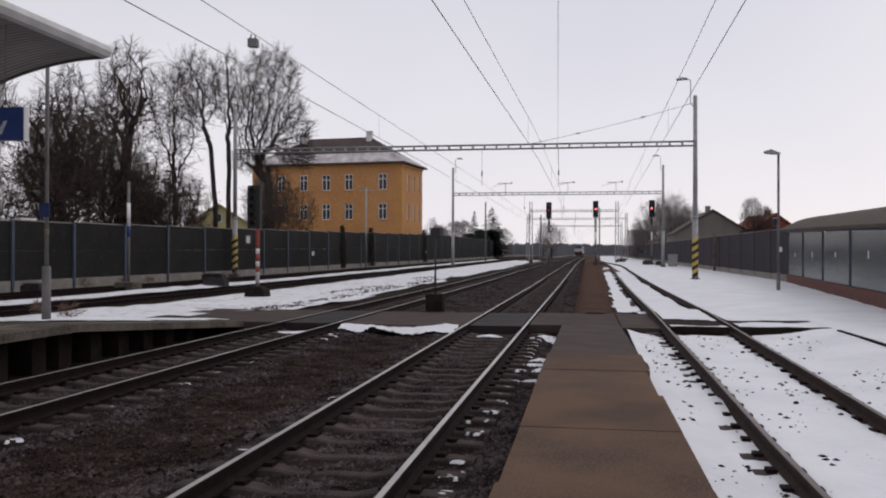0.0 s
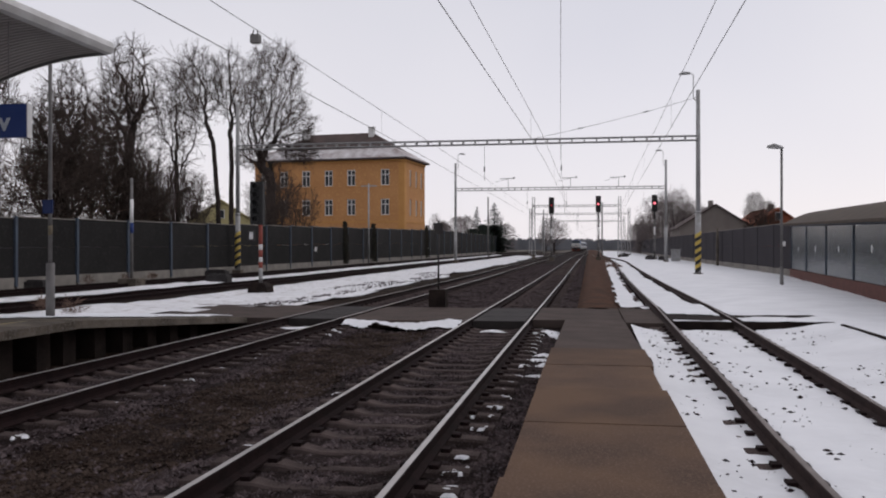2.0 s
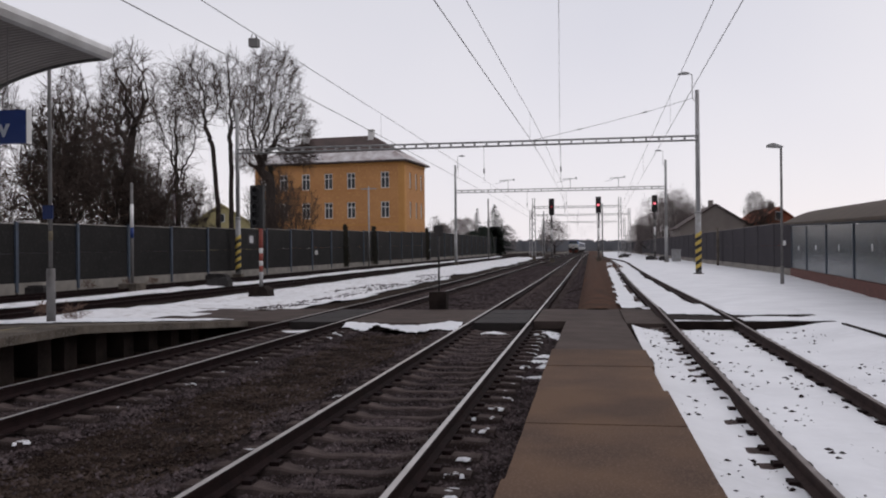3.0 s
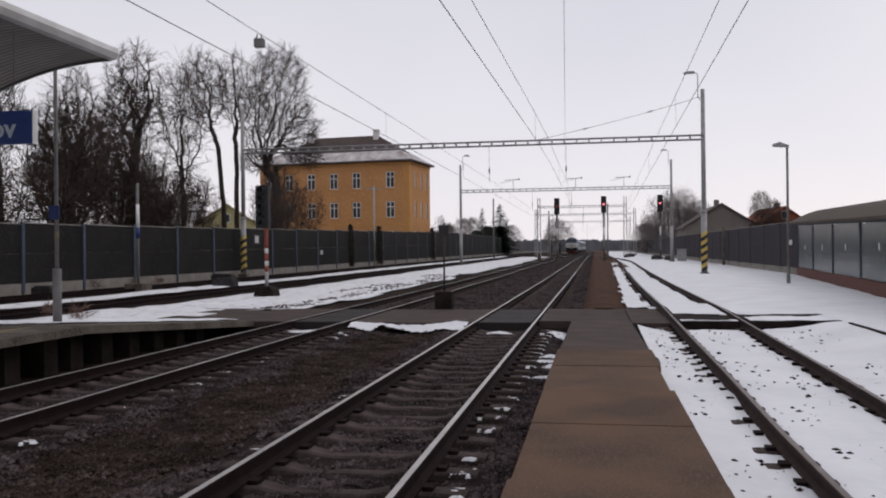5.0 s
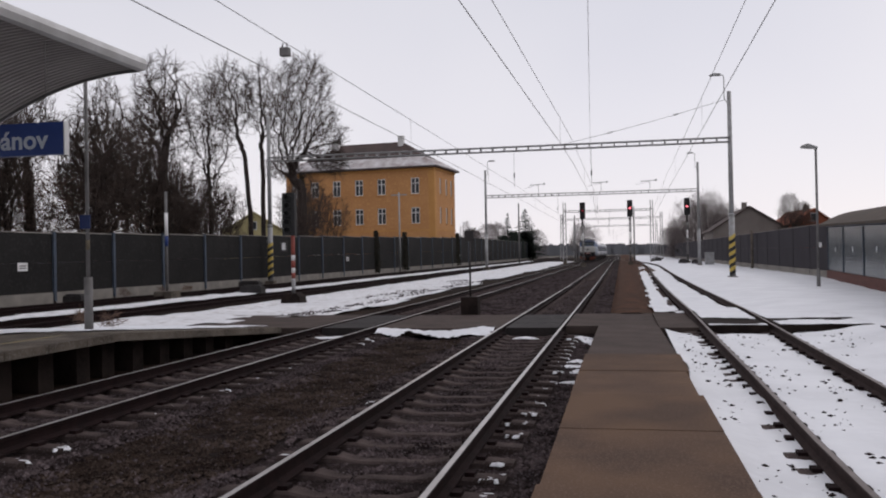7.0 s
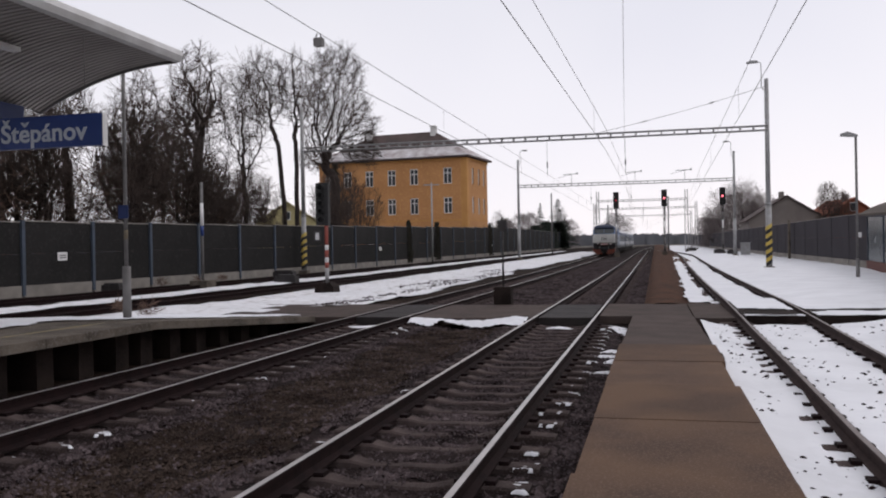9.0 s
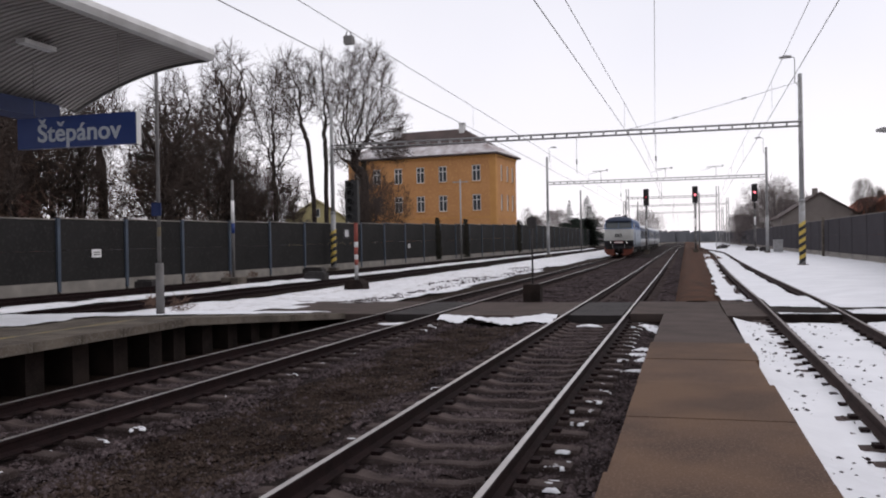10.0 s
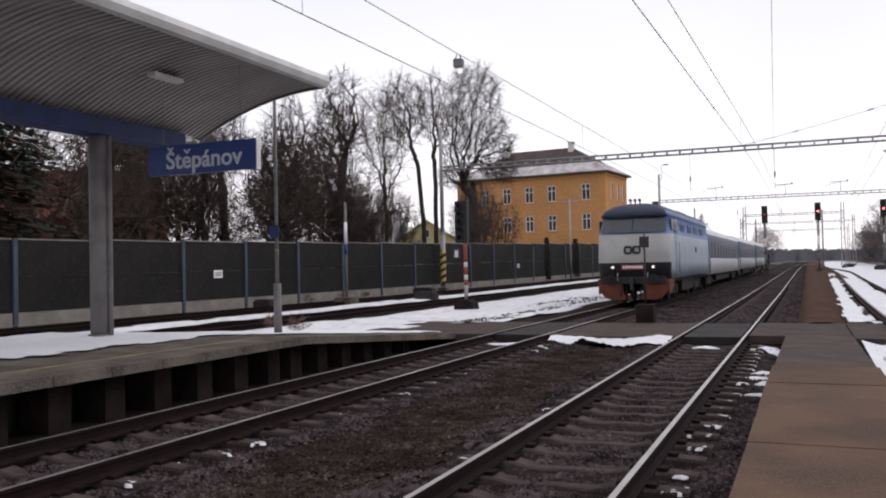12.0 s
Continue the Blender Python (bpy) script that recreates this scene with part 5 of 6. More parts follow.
# ---- trees ----
BARK = material("dark_wet_bark", (0.04, 0.029, 0.026), (0.024, 0.018, 0.016), 0.95, scale=2.0, fine=20, bump=0.6, bump_dist=0.02, third=(0.06, 0.052, 0.046))
TWIG = material("brown_grey_twigs", (0.078, 0.057, 0.048), (0.052, 0.039, 0.034), 0.95, scale=0.5, fine=6, bump=0.0, random_tint=0.2)
SHRUB = material("red_brown_scrub", (0.145, 0.094, 0.072), (0.10, 0.067, 0.052), 0.95, scale=0.5, fine=6, bump=0.0, random_tint=0.3)
NEEDLE = material("dark_spruce_needles", (0.032, 0.042, 0.032), (0.022, 0.03, 0.024), 0.9, scale=1.0, fine=8, bump=0.0, random_tint=0.3)
IVY = material("dark_ivy_leaves", (0.022, 0.022, 0.014), (0.03, 0.024, 0.016), 0.8, scale=1.0, fine=8, bump=0.0, random_tint=0.4)


class Limbs:
    """Collects tapered limbs cheaply as vertices and faces."""

    def __init__(self):
        self.v, self.f = [], []

    def seg(self, a, b, r0, r1, n):
        d = (b - a).normalized()
        s = d.orthogonal().normalized()
        u = d.cross(s)
        i = len(self.v)
        for p, r in ((a, r0), (b, r1)):
            for k in range(n):
                t = 2 * math.pi * k / n
                self.v.append(p + r * (math.cos(t) * s + math.sin(t) * u))
        for k in range(n):
            self.f.append((i + k, i + (k + 1) % n, i + n + (k + 1) % n, i + n + k))

    def mesh(self, name, mat):
        me = bpy.data.meshes.new(name)
        me.from_pydata([tuple(p) for p in self.v], [], self.f)
        me.polygons.foreach_set("use_smooth", [True] * len(me.polygons))
        me.materials.append(mat)
        return me


def colony(seed, clouds, n, step, reach, kill, wander=0.3):
    """Limbs that grow towards points strewn through the crown's clouds (x, y, z, rx, ry, rz); nodes and their parents."""
    r = np.random.RandomState(seed)
    q = []
    for cx, cy, cz, rx, ry, rz in clouds:
        v = r.normal(size=(n // len(clouds), 3))
        v /= np.linalg.norm(v, axis=1)[:, None]
        v *= r.random((len(v), 1)) ** 0.38
        q.append(v * (rx, ry, rz) + (cx, cy, cz))
    q = np.concatenate(q)
    nodes, parents = [np.array((0.0, 0.0, -0.3))], [-1]
    dist, near = np.linalg.norm(q - nodes[0], axis=1), np.zeros(len(q), int)
    aim = np.array(clouds[0][:3])
    while dist.min() > reach:
        d = aim - nodes[-1]
        d = d / np.linalg.norm(d) + (0, 0, 0.9) + r.normal(size=3) * 0.10
        nodes.append(nodes[-1] + 0.6 * d / np.linalg.norm(d))
        parents.append(len(nodes) - 2)
        e = np.linalg.norm(q - nodes[-1], axis=1)
        near[e < dist] = len(nodes) - 1
        dist = np.minimum(dist, e)
    alive = np.ones(len(q), bool)
    for _ in range(130):
        pull = {}
        for i in np.nonzero(alive & (dist < reach))[0]:
            pull[near[i]] = pull.get(near[i], np.zeros(3)) + (q[i] - nodes[near[i]]) / max(dist[i], 1e-3)
        if not pull:
            break
        for k, d in pull.items():
            d = d / (np.linalg.norm(d) + 1e-6) + r.normal(size=3) * wander + (0, 0, 0.08)
            p = nodes[k] + step * d / np.linalg.norm(d)
            nodes.append(p)
            parents.append(k)
            e = np.linalg.norm(q - p, axis=1)
            near[e < dist] = len(nodes) - 1
            dist = np.minimum(dist, e)
        alive &= dist > kill
    return nodes, parents


def bare_tree(seed, clouds, n, radius, label, twig=0.75, sprays=3, crown_mat=None, step=0.27, reach=1.9, kill=0.4):
    nodes, parents = colony(seed, clouds, n, step, reach, kill)
    r = random.Random(seed)
    load = [0.0] * len(nodes)
    kids = [0] * len(nodes)
    for i in range(len(nodes) - 1, 0, -1):
        if not kids[i]:
            load[i] = 1.0
        load[parents[i]] += load[i]
        kids[parents[i]] += 1
    top = max(p[2] for p in nodes)
    rad = [max(0.015, radius * (w / load[0]) ** 0.54 * (1.05 - 0.3 * float(p[2] / top))) for w, p in zip(load, nodes)]
    tr, tw = Limbs(), Limbs()
    pts = [Vector(p) for p in nodes]
    for i in range(1, len(pts)):
        a, b = pts[parents[i]], pts[i]
        flare = 1.35 if a.z < 0.5 else 1.0
        thick = rad[i] > 0.05
        first = min(rad[parents[i]], rad[i] * 1.35) * flare
        (tr if thick else tw).seg(a - (b - a).normalized() * 0.6 * first, b, first, rad[i], 9 if rad[i] > 0.15 else 5 if thick else 3)
        if rad[i] < 0.04:
            d0 = (b - a).normalized()
            for _ in range(sprays):
                d = (d0 + Vector((r.gauss(0, 0.6), r.gauss(0, 0.6), r.gauss(0.15, 0.5)))).normalized()
                p = a.lerp(b, r.random())
                ln = twig * r.uniform(0.4, 1.2)
                m = p + d * ln * 0.5
                tw.seg(p, m, 0.013, 0.011, 3)
                for _ in range(2):
                    e = (d + Vector((r.gauss(0, 0.4), r.gauss(0, 0.4), r.gauss(0.1, 0.35)))).normalized()
                    tw.seg(m, m + e * ln * r.uniform(0.35, 0.7), 0.010, 0.007, 3)
    t = thing("bare_tree", label, "tree", group="bare trees behind the barrier")
    for name, store, m in (("trunk", tr, BARK), ("crown", tw, crown_mat or TWIG)):
        ob = new(name, store.mesh(name, m))
        ob.parent = t
    return t


def placed(t, x, y, z, turn, size=1.0, label=""):
    t.matrix_basis = pose(x, y, z, 0, 0, turn) @ Matrix.Scale(size, 4)
    return tagged(t, label)


def copy_at(t, x, y, z, turn, size, label=""):
    c = copy_thing(t, pose(x, y, z, 0, 0, turn))
    c.scale = (size, size, size)
    return tagged(c, label)


# far twigs: grey-brown made paler in the colour to stand for haze
MISTY = material("hazed_grey_brown_twigs", (0.165, 0.138, 0.135), (0.13, 0.11, 0.107), 0.95, scale=0.4, fine=4, bump=0.0, random_tint=0.2)
oak = bare_tree(38, [(0.2, 0.0, 17.2, 2.9, 2.9, 3.3), (2.0, 0.8, 13.4, 2.6, 2.6, 3.0), (-1.7, -0.7, 13.9, 2.0, 2.0, 3.3), (3.3, 1.3, 10.8, 1.9, 1.9, 1.4), (-2.0, -0.8, 10.0, 1.6, 1.6, 1.3)], 2300, 0.42, "tall bare tree with a round fine-twigged crown beside the house", 1.0, 3)
twin = bare_tree(30, [(-1.6, -0.6, 14.4, 1.9, 1.9, 3.3)], 340, 0.2, "slender bare tree leaning away from its twin", 1.0, 3)
mate = bare_tree(31, [(0.2, 0.1, 14.6, 1.7, 1.7, 3.2)], 300, 0.2, "slender upright bare tree beside its leaning twin", 1.0, 3)
slim = bare_tree(33, [(0, 0, 11.2, 1.9, 1.9, 4.3)], 300, 0.17, "slim bare tree with steep fine limbs", 1.25, 3)
wide = bare_tree(14, [(-0.4, 0, 12.6, 1.8, 1.8, 2.3), (1.7, 0.8, 10.6, 1.8, 1.8, 1.7), (-1.6, -0.7, 10.6, 1.2, 1.2, 1.2)], 640, 0.34, "bare tree with a thick ivy-dark trunk", 0.95, 3)
thin = bare_tree(51, [(0.4, 0, 6.2, 2.0, 2.0, 3.2), (-0.9, 0.5, 4.6, 1.5, 1.5, 2.0)], 430, 0.16, "young bare tree in the thicket behind the barrier", 0.9, 3)
haze = bare_tree(21, [(0, 0, 7.2, 6.2, 6.2, 5.2), (1.5, 1.0, 9.0, 4.0, 4.0, 4.2)], 1700, 0.34, "dense round-crowned bare tree behind the grey barrier", 1.5, 2, MISTY, 0.4, 2.4, 0.5)
placed(oak, -28.5, 74.2, 0.1, 40)
placed(twin, -28.5, 63.8, 0.1, 0)
placed(slim, -28.5, 56.4, 0.1, 10)
placed(wide, -28.5, 49.9, 0.1, 120)
placed(thin, -30.0, 52.5, 0.1, 200)
placed(haze, 15.2, 172, 0.5, 20)
rng = random.Random(5)
placed(mate, -28.6, 65.2, 0.1, 0)
for src, x, y, s in ((wide, -28.5, 42.8, 0.8), (wide, -29.5, 38.4, 0.74), (wide, -31.5, 34.0, 0.78), (slim, -28.8, 36.0, 0.7), (wide, -29.0, 29.5, 0.74), (wide, -32.0, 24.5, 0.8),
                     (slim, -29.5, 32.0, 0.72), (oak, -36.0, 38.0, 0.56), (oak, -37.0, 30.0, 0.6), (slim, -30.5, 52.8, 0.9), (slim, -28.8, 46.2, 0.7)):
    copy_at(src, x, y, 0.1, rng.uniform(0, 360), s * rng.uniform(0.97, 1.03))
for k in range(16):
    copy_at(thin, -27.4 - rng.random() * 6, 26 + k * 1.4 + rng.random(), 0.1, rng.uniform(0, 360), rng.uniform(0.8, 1.08))
for x, y, s in ((-27.6, 71.0, 0.9), (-29.5, 77.5, 1.05), (-30.5, 80.5, 1.1), (-29.0, 84.0, 0.9), (-30.0, 50.5, 0.95), (-29.8, 62.0, 0.8), (-29.5, 54.6, 0.95), (-29.0, 57.6, 0.85), (-30.5, 59.5, 0.85), (-28.2, 52.4, 0.8), (-31.0, 56.0, 0.9)):
    copy_at(thin, x, y, 0.1, rng.uniform(0, 360), s)
far_tree = copy_at(thin, -28.5, 158, 0.3, 30, 0.85, "small bare tree beyond the ochre house")
for x, y, s in ((19.0, 178, 0.85), (12.6, 190, 0.7)):
    copy_at(haze, x, y, 0.5, rng.uniform(0, 360), s)
for x, y, s in ((20.2, 112, 0.42), (22.5, 116, 0.38)):
    copy_at(oak, x, y, 0.3, rng.uniform(0, 360), s, "small bare tree between two houses")
for x, y, s in ((-12.0, 300, 0.9), (-17, 345, 0.6)):
    copy_at(haze, x, y, 1.0, rng.uniform(0, 360), s, "far bare tree where the line fades out")


def clump(name, seed, n, size, spread, mat, leaf, label, category, at):
    """Many small bent leaves or shoots scattered in an uneven heap."""
    r = random.Random(seed)
    vs, fs = [], []
    for _ in range(n):
        a, b = r.uniform(0, 2 * math.pi), r.random() ** 0.6
        u = r.random()
        rad = b * math.sqrt(max(0.05, 1 - u * u * 0.9)) * (0.8 + 0.4 * noise.noise(Vector((a * 1.3, u * 3, seed))))
        c = Vector((rad * spread[0] * math.cos(a), rad * spread[1] * math.sin(a), u * size))
        d = Vector((r.gauss(0, 1), r.gauss(0, 1), r.gauss(0.5, 0.8))).normalized()
        s = d.orthogonal().normalized() * leaf[1]
        i = len(vs)
        L = leaf[0] * r.uniform(0.6, 1.4)
        vs += [c - s, c + s, c + d * L * 0.5 + s * 0.9 + Vector((0, 0, 0.02)), c + d * L]
        fs += [(i, i + 1, i + 2), (i, i + 2, i + 3)]
    me = bpy.data.meshes.new(name)
    me.from_pydata([tuple(v) for v in vs], [], fs)
    me.materials.append(mat)
    ob = tagged(new(name, me), label, category)
    ob.matrix_basis = at
    return ob


k = 0
for y in range(20, 56, 2):
    k += 1
    clump("scrub_bush", 100 + k, 260 if y < 30 else 430, rng.uniform(6.0, 8.6) if y < 48 else rng.uniform(3.4, 4.6), (2.4, 2.2), SHRUB, (0.9, 0.012), "leafless red-brown scrub behind the barrier", "bush", pose(-27.9 - rng.random() * 3.0, y + rng.random(), 0.1))
for y, h, w in ((86.5, 4.3, 0.9), (98.5, 4.4, 1.6), (132, 5.0, 2.0)):
    clump("ivy_bush", int(y), 2200, h, (0.5, w), IVY, (0.16, 0.05), "dark ivy hanging over the barrier", "bush", pose(FX + 0.1, y, 0.2 + zg(y)))
for x, y, h, w in ((-29, 190, 8.0, 6), (-30.0, 212, 9.0, 6), (-30, 176, 6.5, 5), (-27.5, 160, 5.5, 4), (-24, 250, 8.0, 7), (16, 225, 7, 6), (15, 260, 8, 7), (16, 300, 9, 8)):
    clump("hedge_bush", int(y), 2200, h, (w * 0.7, w), MISTY, (0.9, 0.03), "bare grey-brown bushes beyond the barrier", "bush", pose(x, y, 0.3 + zg(y)))
for x, y, h, w in ((15.0, 176, 10.5, 5.0), (19.5, 184, 8.5, 4.0), (12.8, 205, 6, 3.5)):
    clump("twiggy_crown_bush", int(y) + 7, 3800, h, (w, w), MISTY, (1.3, 0.022), "dense twiggy grey-brown bush behind the grey barrier", "bush", pose(x, y, 0.3 + zg(y)))
for x, y, h, w in ((-27.2, 222, 7.0, 3.4), (-26.0, 238, 7.4, 3.8), (-28, 205, 5.6, 3.4)):
    clump("evergreen_bush", int(y) + 3, 5000, h, (w, w), NEEDLE, (0.5, 0.12), "dark evergreen bush beyond the barrier", "bush", pose(x, y, 0.3 + zg(y)))
clump("trunk_ivy", 77, 5200, 7.2, (0.75, 0.75), IVY, (0.2, 0.06), "dark ivy wrapped round a bare trunk", "ivy", pose(-28.5, 49.9, 0.1))
clump("trunk_ivy", 78, 1800, 9.5, (0.6, 0.6), IVY, (0.2, 0.06), "dark ivy climbing the tall tree by the house", "ivy", pose(-28.5, 74.2, 0.1))
# low dry weeds by the sidings
for x, y in ((-23.9, 41.5), (-23.8, 44.0), (-13.2, 20.3), (-24.2, 38.5), (-14.9, 21.5)):
    clump("weed_tuft", int(y * 10), 90, 0.3, (0.35, 0.4), SHRUB, (0.28, 0.006), "dry brown weeds poking through snow", "weed", pose(x, y, 0.12))


def spruce(seed, h, w, x, y, label):
    r = random.Random(seed)
    t = thing("spruce", label, "tree", pose(x, y, 0.3 + zg(y)), "spruces")
    tr = Limbs()
    tr.seg(Vector((0, 0, -0.3)), Vector((0, 0, h)), 0.025 * h * 0.6, 0.02, 8)
    ob = new("trunk", tr.mesh("trunk", BARK))
    ob.parent = t
    vs, fs = [], []
    for k in range(int(h * 26)):
        u = r.random() ** 0.8
        z = h * (0.08 + 0.92 * u)
        reach = w * (1 - u) ** 0.85 * r.uniform(0.65, 1.1) + 0.12
        a = r.uniform(0, 2 * math.pi)
        out = Vector((math.cos(a), math.sin(a), 0))
        side = Vector((-out.y, out.x, 0))
        for m in range(7):
            q = (m + r.random()) / 7
            c = out * reach * q + Vector((0, 0, z - 0.32 * reach * q + 0.1 * q * q * reach))
            for s in (-1, 1):
                e = c + side * s * reach * 0.22 * (1.15 - q) + out * 0.12 * reach + Vector((0, 0, r.uniform(-0.2, 0.05)))
                i = len(vs)
                vs += [tuple(c - out * 0.1 * reach), tuple(c + out * 0.08 * reach), tuple(e)]
                fs.append((i, i + 1, i + 2))
    me = bpy.data.meshes.new("crown")
    me.from_pydata(vs, [], fs)
    me.materials.append(NEEDLE)
    ob = new("crown", me)
    ob.parent = t
    return t


spruce(1, 13.8, 6.4, -25.8, 236, "dark spruce beyond the barrier")
spruce(2, 12.5, 3.0, -29.9, 230, "dark slim spruce beyond the barrier")
spruce(3, 9.0, 4.0, -24.5, 242, "low dark spruce beyond the barrier")
spruce(4, 13.0, 4.2, -29.6, 24.0, "dark spruce behind the platform canopy")
spruce(5, 12.0, 4.0, -31.5, 22.0, "dark spruce behind the platform canopy")

# far woods and hill closing the view; distance haze is mixed into their colour
HAZED_WOOD = material("far_woods_with_haze_tint", (0.15, 0.153, 0.167), (0.12, 0.124, 0.136), 0.95, scale=0.02, fine=0.3, bump=0.0)
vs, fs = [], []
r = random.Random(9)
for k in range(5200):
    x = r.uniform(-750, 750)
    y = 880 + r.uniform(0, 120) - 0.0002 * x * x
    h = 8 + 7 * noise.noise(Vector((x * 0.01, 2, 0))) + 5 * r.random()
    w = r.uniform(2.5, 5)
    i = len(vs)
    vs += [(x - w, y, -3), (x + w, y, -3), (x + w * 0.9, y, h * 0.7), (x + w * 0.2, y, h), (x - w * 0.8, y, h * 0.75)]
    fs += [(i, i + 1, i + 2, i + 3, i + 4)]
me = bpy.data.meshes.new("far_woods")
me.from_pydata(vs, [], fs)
me.materials.append(HAZED_WOOD)
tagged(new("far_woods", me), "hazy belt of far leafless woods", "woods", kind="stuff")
sheet("far_hill", [-2500 + 100 * i for i in range(51)], [900, 1100, 1400, 1900, 2500], lambda x, y: -4 + 0.012 * (y - 900) + 6 * bumps(x, y, 0.002) + (6 if y > 1200 else 0), HAZED_WOOD,
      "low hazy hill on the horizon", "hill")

# ---- loose stones, snow scraps and sleepers ----
def stone_shapes(seed, n):
    r = np.random.RandomState(seed)
    base = np.array([(1, 0, 0), (-1, 0, 0), (0, 1, 0), (0, -1, 0), (0, 0, 1), (0, 0, -1)], float)
    faces = np.array([(0, 2, 4), (2, 1, 4), (1, 3, 4), (3, 0, 4), (2, 0, 5), (1, 2, 5), (3, 1, 5), (0, 3, 5)])
    v = base[None] * r.uniform(0.6, 1.2, (n, 6, 1)) + r.uniform(-0.2, 0.2, (n, 6, 3))
    return v, faces


def scatter(name, seed, spots, sizes, mat, label, category, flat=0.75):
    v, faces = stone_shapes(seed, len(spots))
    r = np.random.RandomState(seed + 1)
    a = r.uniform(0, 2 * np.pi, len(spots))
    ca, sa = np.cos(a)[:, None], np.sin(a)[:, None]
    x, y, z = v[:, :, 0], v[:, :, 1], v[:, :, 2] * flat
    w = np.stack([x * ca - y * sa, x * sa + y * ca, z], 2) * np.asarray(sizes)[:, None, None] + np.asarray(spots)[:, None, :]
    f = (faces[None] + 6 * np.arange(len(spots))[:, None, None]).reshape(-1, 3)
    me = bpy.data.meshes.new(name)
    me.from_pydata(w.reshape(-1, 3).tolist(), [], f.tolist())
    me.materials.append(mat)
    return tagged(new(name, me), label, category, kind="stuff")


r = np.random.RandomState(4)
n = 70000
ys = 3.2 + 20 * r.random(n) ** 1.5
xs = -9.0 + 8.3 * r.random(n)
keep = np.array([min(abs(x - c) for c in (T1 - GAUGE, T1 + GAUGE, T2 - GAUGE, T2 + GAUGE)) > 0.1 and y < 21.4 for x, y in zip(xs, ys)])
keep &= (np.abs(xs + 4.6) > 0.8 + 0.25 * np.sin(ys * 1.7)) | (r.random(n) < 0.13)
xs, ys = xs[keep], ys[keep]
scatter("ballast_stones", 3, [(x, y, ballast_h(x, y) - 0.002 + (0.014 if abs(x + 4.7) < 1.1 else 0.0)) for x, y in zip(xs, ys)], r.uniform(0.016, 0.05, len(xs)), STONE, "loose angular ballast stones", "ballast")
n = 15000
xs, ys = -8.9 + 8.2 * r.random(n), -5.8 + 9.0 * r.random(n)
keep = np.min([np.abs(xs - c) for c in (T1 - GAUGE, T1 + GAUGE, T2 - GAUGE, T2 + GAUGE)], axis=0) > 0.1
xs, ys = xs[keep], ys[keep]
scatter("ballast_stones", 6, [(x, y, ballast_h(x, y) - 0.002) for x, y in zip(xs, ys)], r.uniform(0.018, 0.05, len(xs)), STONE, "loose angular ballast stones beside the path", "ballast")
n = 26000
xs, ys = -9.0 + 8.6 * r.random(n), 26.7 + 75 * r.random(n) ** 1.6
keep = np.min([np.abs(xs - c) for c in (T1 - GAUGE, T1 + GAUGE, T2 - GAUGE, T2 + GAUGE)], axis=0) > 0.13
xs, ys = xs[keep], ys[keep]
scatter("ballast_stones", 5, [(x, y, ballast_h(x, y) + 0.004) for x, y in zip(xs, ys)], r.uniform(0.035, 0.08, len(xs)), STONE, "loose angular ballast stones beyond the crossing", "ballast")
BROWN_STONE = material("rust_brown_stone", (0.054, 0.038, 0.031), (0.016, 0.010, 0.008), 0.92, scale=2.0, fine=40, bump=0.5, third=(0.066, 0.05, 0.04), random_tint=0.6, spec=0.08)
n = 16000
xs, ys = -5.5 + 1.7 * r.random(n), 3.2 + 17.6 * r.random(n) ** 1.4
scatter("brown_gravel", 9, [(x, y, ballast_h(x, y) + 0.016) for x, y in zip(xs, ys)], r.uniform(0.012, 0.036, len(xs)), BROWN_STONE, "rust-brown gravel between the running tracks", "gravel")
n = 1500
xs, ys = T3 + 3.6 * (r.random(n) - 0.42), 4 + 16 * r.random(n)
spots = [(x, y) for x, y in zip(xs, ys) if abs(abs(x - T3) - GAUGE) > 0.12 and noise.noise(Vector((x * 1.3, y * 0.8, 8))) > 0.0]
scatter("stones_on_snow", 7, [(x, y, snow_h(x, y) + 0.004) for x, y in spots], 0.009 + 0.045 * r.random(len(spots)) ** 3.0, RAIL_RUST, "dark pebbles showing through the snow", "stones", 0.5)


n = 2600
ys = 27.5 + 40 * r.random(n) ** 1.4
xs = -10.3 - 4.2 * r.random(n)
spots = [(x, y) for x, y in zip(xs, ys) if noise.noise(Vector((x * 0.55, y * 0.13, 4))) + 0.25 * (x + 12.4) > 0.12]
scatter("stones_on_snow", 17, [(x, y, left_h(x, y) + 0.006) for x, y in spots], r.uniform(0.03, 0.085, len(spots)), STONE, "brown gravel showing through the melting snow", "stones", 0.5)


def snow_scrap(bm, x, y, z, rx, ry, seed):
    rr = random.Random(seed)
    n = 10
    c = bm.verts.new((x + rr.uniform(-0.3, 0.3) * rx, y, z + 0.014))
    mid, rim = [], []
    for k in range(n):
        a = 2 * math.pi * k / n
        q = rr.uniform(0.35, 1.25)
        mid.append(bm.verts.new((x + 0.6 * q * rx * math.cos(a), y + 0.6 * q * ry * math.sin(a), z + 0.010)))
        rim.append(bm.verts.new((x + q * rx * math.cos(a), y + q * ry * math.sin(a), z - 0.02)))
    for k in range(n):
        j = (k + 1) % n
        bm.faces.new((c, mid[k], mid[j]))
        bm.faces.new((mid[k], rim[k], rim[j], mid[j])).smooth = True


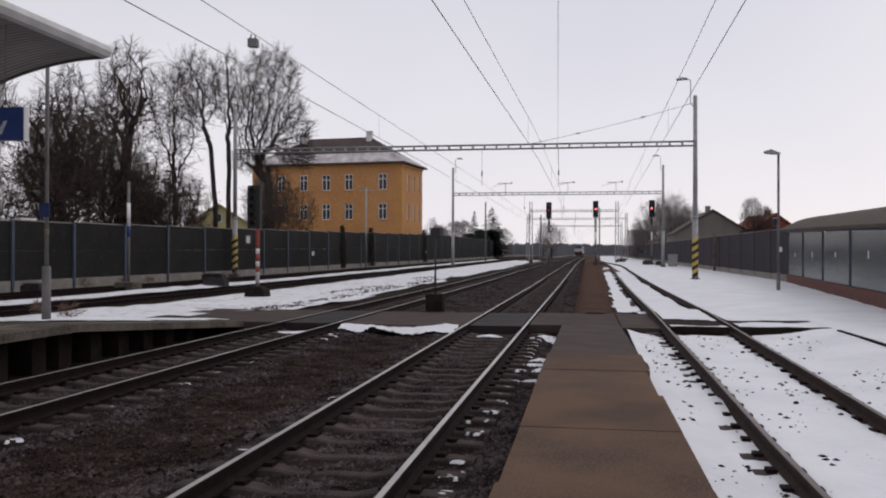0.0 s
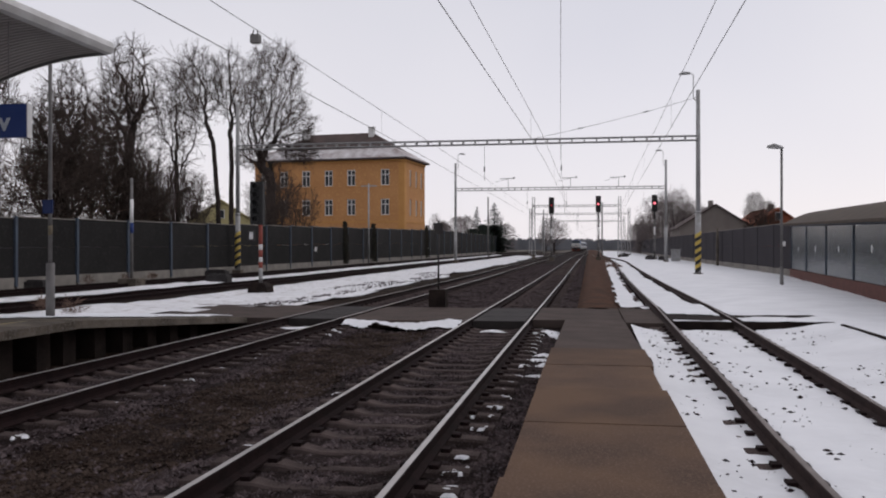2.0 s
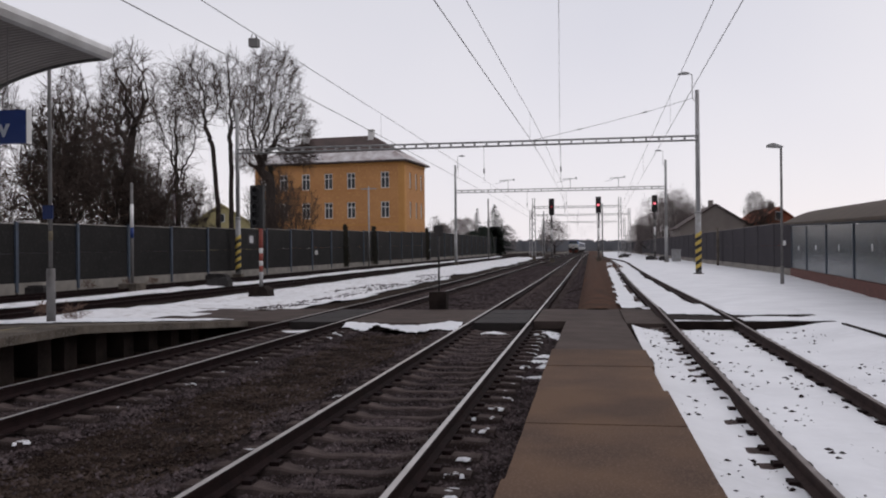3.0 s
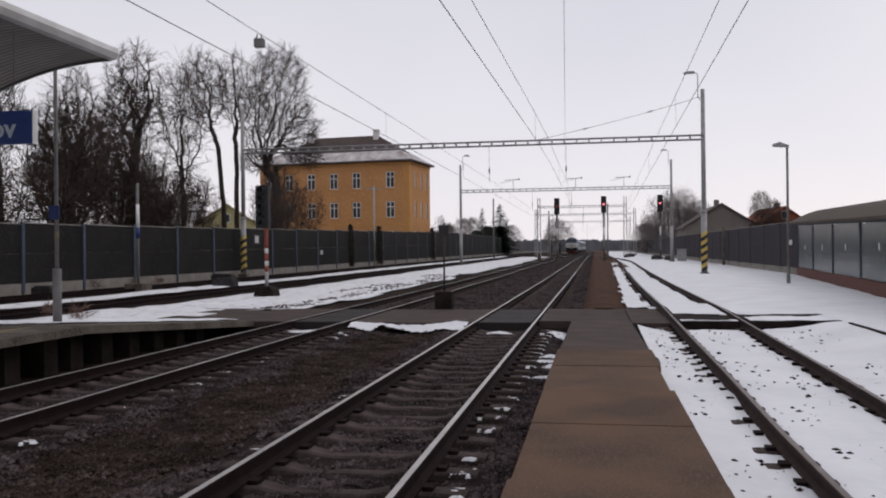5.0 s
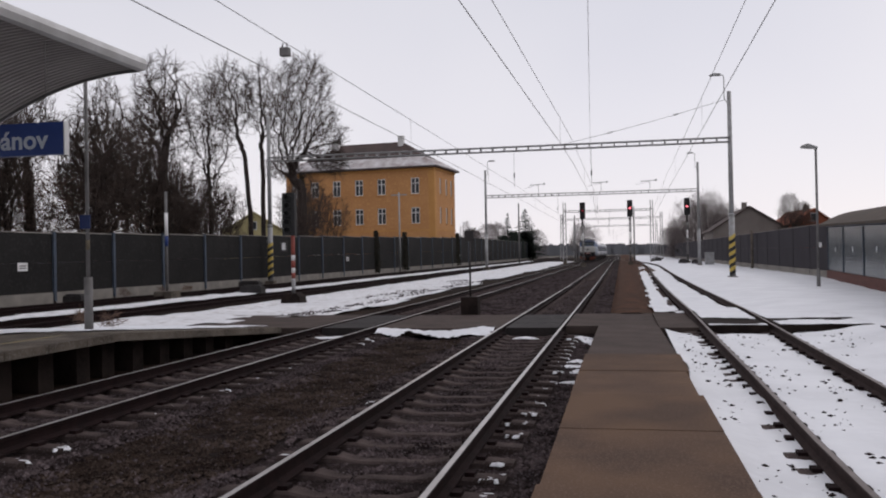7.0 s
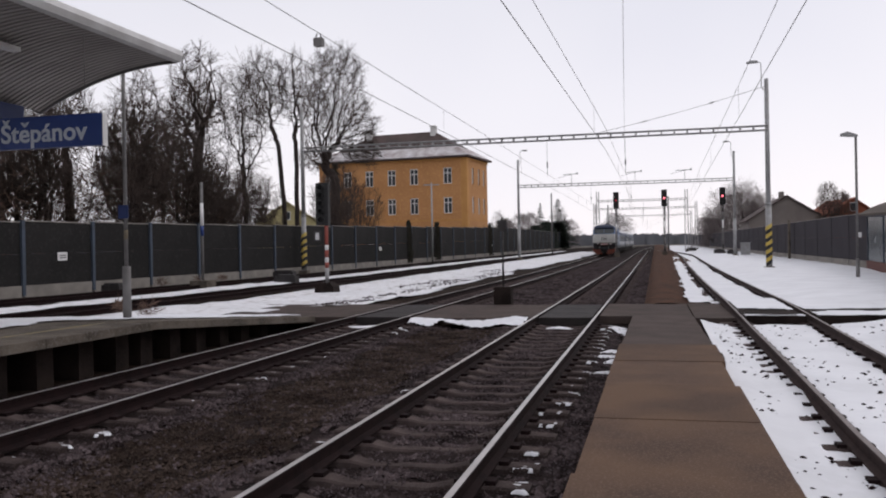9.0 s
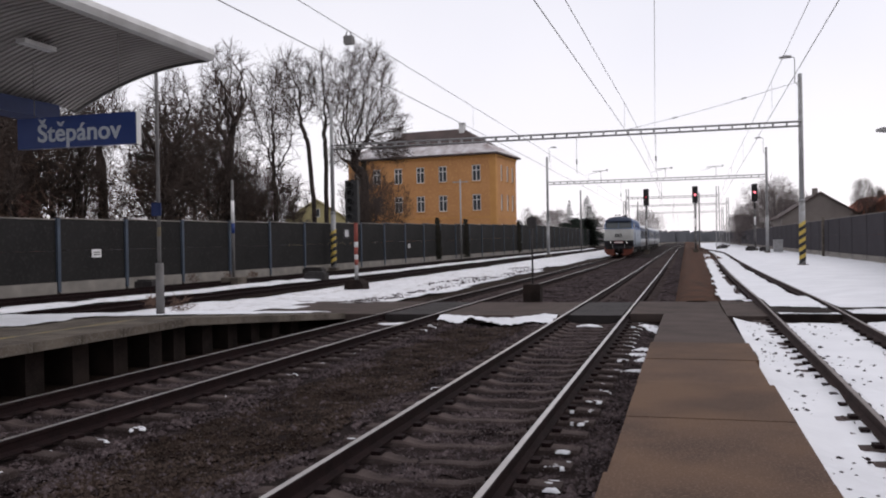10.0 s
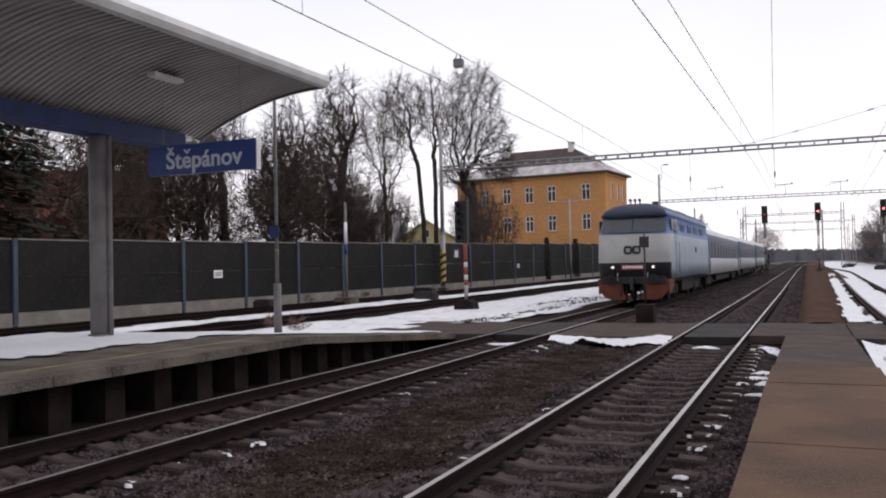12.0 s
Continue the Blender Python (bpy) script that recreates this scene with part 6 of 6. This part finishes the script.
bm = bmesh.new()
rr = random.Random(12)
for x, y, rx, ry in ((-2.3, 20.9, 0.4, 0.35), (-1.0, 20.9, 0.3, 0.8), (-0.75, 20.2, 0.18, 0.9), (-0.85, 16.2, 0.2, 0.5), (-0.75, 14.9, 0.22, 0.3), (-0.95, 15.6, 0.25, 0.2), (-0.8, 13.6, 0.2, 0.12),
                     (-7.0, 21.0, 0.5, 0.3), (-7.4, 20.8, 0.5, 0.25), (-8.4, 21.2, 0.2, 0.2)):
    snow_scrap(bm, x, y, -0.2, rx, ry, int(1000 * (x + 20) + y))
for k in range(190):
    i = rr.randrange(0, 28)
    y = 3.735 + 0.645 * i + rr.uniform(-0.13, 0.13)
    c, s = rr.choice(((T1, 1), (T1, 1), (T1, 1), (T1, 1), (T1, -1), (T2, 1), (T2, 1), (T2, -1)))
    snow_scrap(bm, c + s * (GAUGE + rr.uniform(0.13, 0.42)), y, -0.185, rr.uniform(0.03, 0.12), rr.uniform(0.018, 0.048), 50 + k)
tagged(part("snow_scraps", bm, SNOW), "melting scraps of snow beside the rails", "snow", kind="stuff")

# sleepers: raised ends, dipped middle
prof = [(-1.21, 0.0), (-0.95, 0.012), (-0.55, 0.012), (-0.35, -0.03), (0.35, -0.03), (0.55, 0.012), (0.95, 0.012), (1.21, 0.0)]
bm = bmesh.new()
last = None
for x, z in prof:
    w = 0.14 if abs(x) > 0.5 else 0.115
    q = [bm.verts.new((x, -w, -0.2)), bm.verts.new((x, -w + 0.02, z - 0.02)), bm.verts.new((x, -w + 0.04, z)), bm.verts.new((x, w - 0.04, z)), bm.verts.new((x, w - 0.02, z - 0.02)), bm.verts.new((x, w, -0.2))]
    if last:
        for i in range(5):
            bm.faces.new((last[i], last[i + 1], q[i + 1], q[i]))
    else:
        bm.faces.new(q)
    last = q
bm.faces.new(last[::-1])
# rail chairs and bolts
for c in (-GAUGE, GAUGE):
    for s in (-1, 1):
        box(bm, c + s * 0.13 - 0.045, c + s * 0.13 + 0.045, -0.07, 0.07, 0.0, 0.05, 1)
sleeper_mesh = mesh_of(bm, "sleeper", SLEEPER, RAIL_RUST)
for k, cx, lab in ((1, lambda y: T1 + bend(y), "concrete sleepers of the middle track"), (2, lambda y: T2 + bend(y), "concrete sleepers of the platform track"), (3, t3_x, "dark sleepers of the snowy track")):
    row = thing("sleeper_row", lab, "sleepers", group="sleeper rows", kind="structure")
    far_v, far_f = [], []
    y = 3.09 - 14 * 0.645 if k < 3 else 3.3 - 14 * 0.645
    i = 0
    while y < 230:
        if not (21.3 < y < 26.6):
            if i < 109:
                s = new("sleeper", sleeper_mesh)
                s.parent = row
                s.matrix_basis = pose(cx(y), y, track_z(k, y) - 0.18, 0, 0, rr.uniform(-0.6, 0.6))
            elif y < 150:
                b = len(far_v)
                for dx, dy, dz in ((-1.21, -0.13, 0), (1.21, -0.13, 0), (1.21, 0.13, 0), (-1.21, 0.13, 0), (-1.21, -0.14, -0.15), (1.21, -0.14, -0.15)):
                    far_v.append((cx(y) + dx, y + dy, track_z(k, y) - 0.18 + dz))
                far_f += [(b, b + 1, b + 2, b + 3), (b + 4, b + 5, b + 1, b)]
        y += 0.645
        i += 1
    me = bpy.data.meshes.new("far_sleepers")
    me.from_pydata(far_v, [], far_f)
    me.materials.append(SLEEPER)
    fs_ob = tagged(new("far_sleepers", me), kind="stuff")
    fs_ob.parent = row


def motions():
    """The express runs in on the platform track at an even pace."""
    for carried, behind in [(loco, 0.0)] + [(c, 17.0 + 26.4 * i) for i, c in enumerate(coaches)]:
        rows = []
        for k in range(25):
            t = 0.5 * k
            y = FRONT_Y + SPEED * (12.0 - t) + behind
            turn = -math.degrees(math.atan((bend(y + 8.0) - bend(y)) / 8.0))
            rows.append((t, pose(T2 + bend(y), y, zg(y), 0, 0, turn)))
        walk(carried, rows)


FRONT_Y, SPEED = 37.8, 29.0
motions()
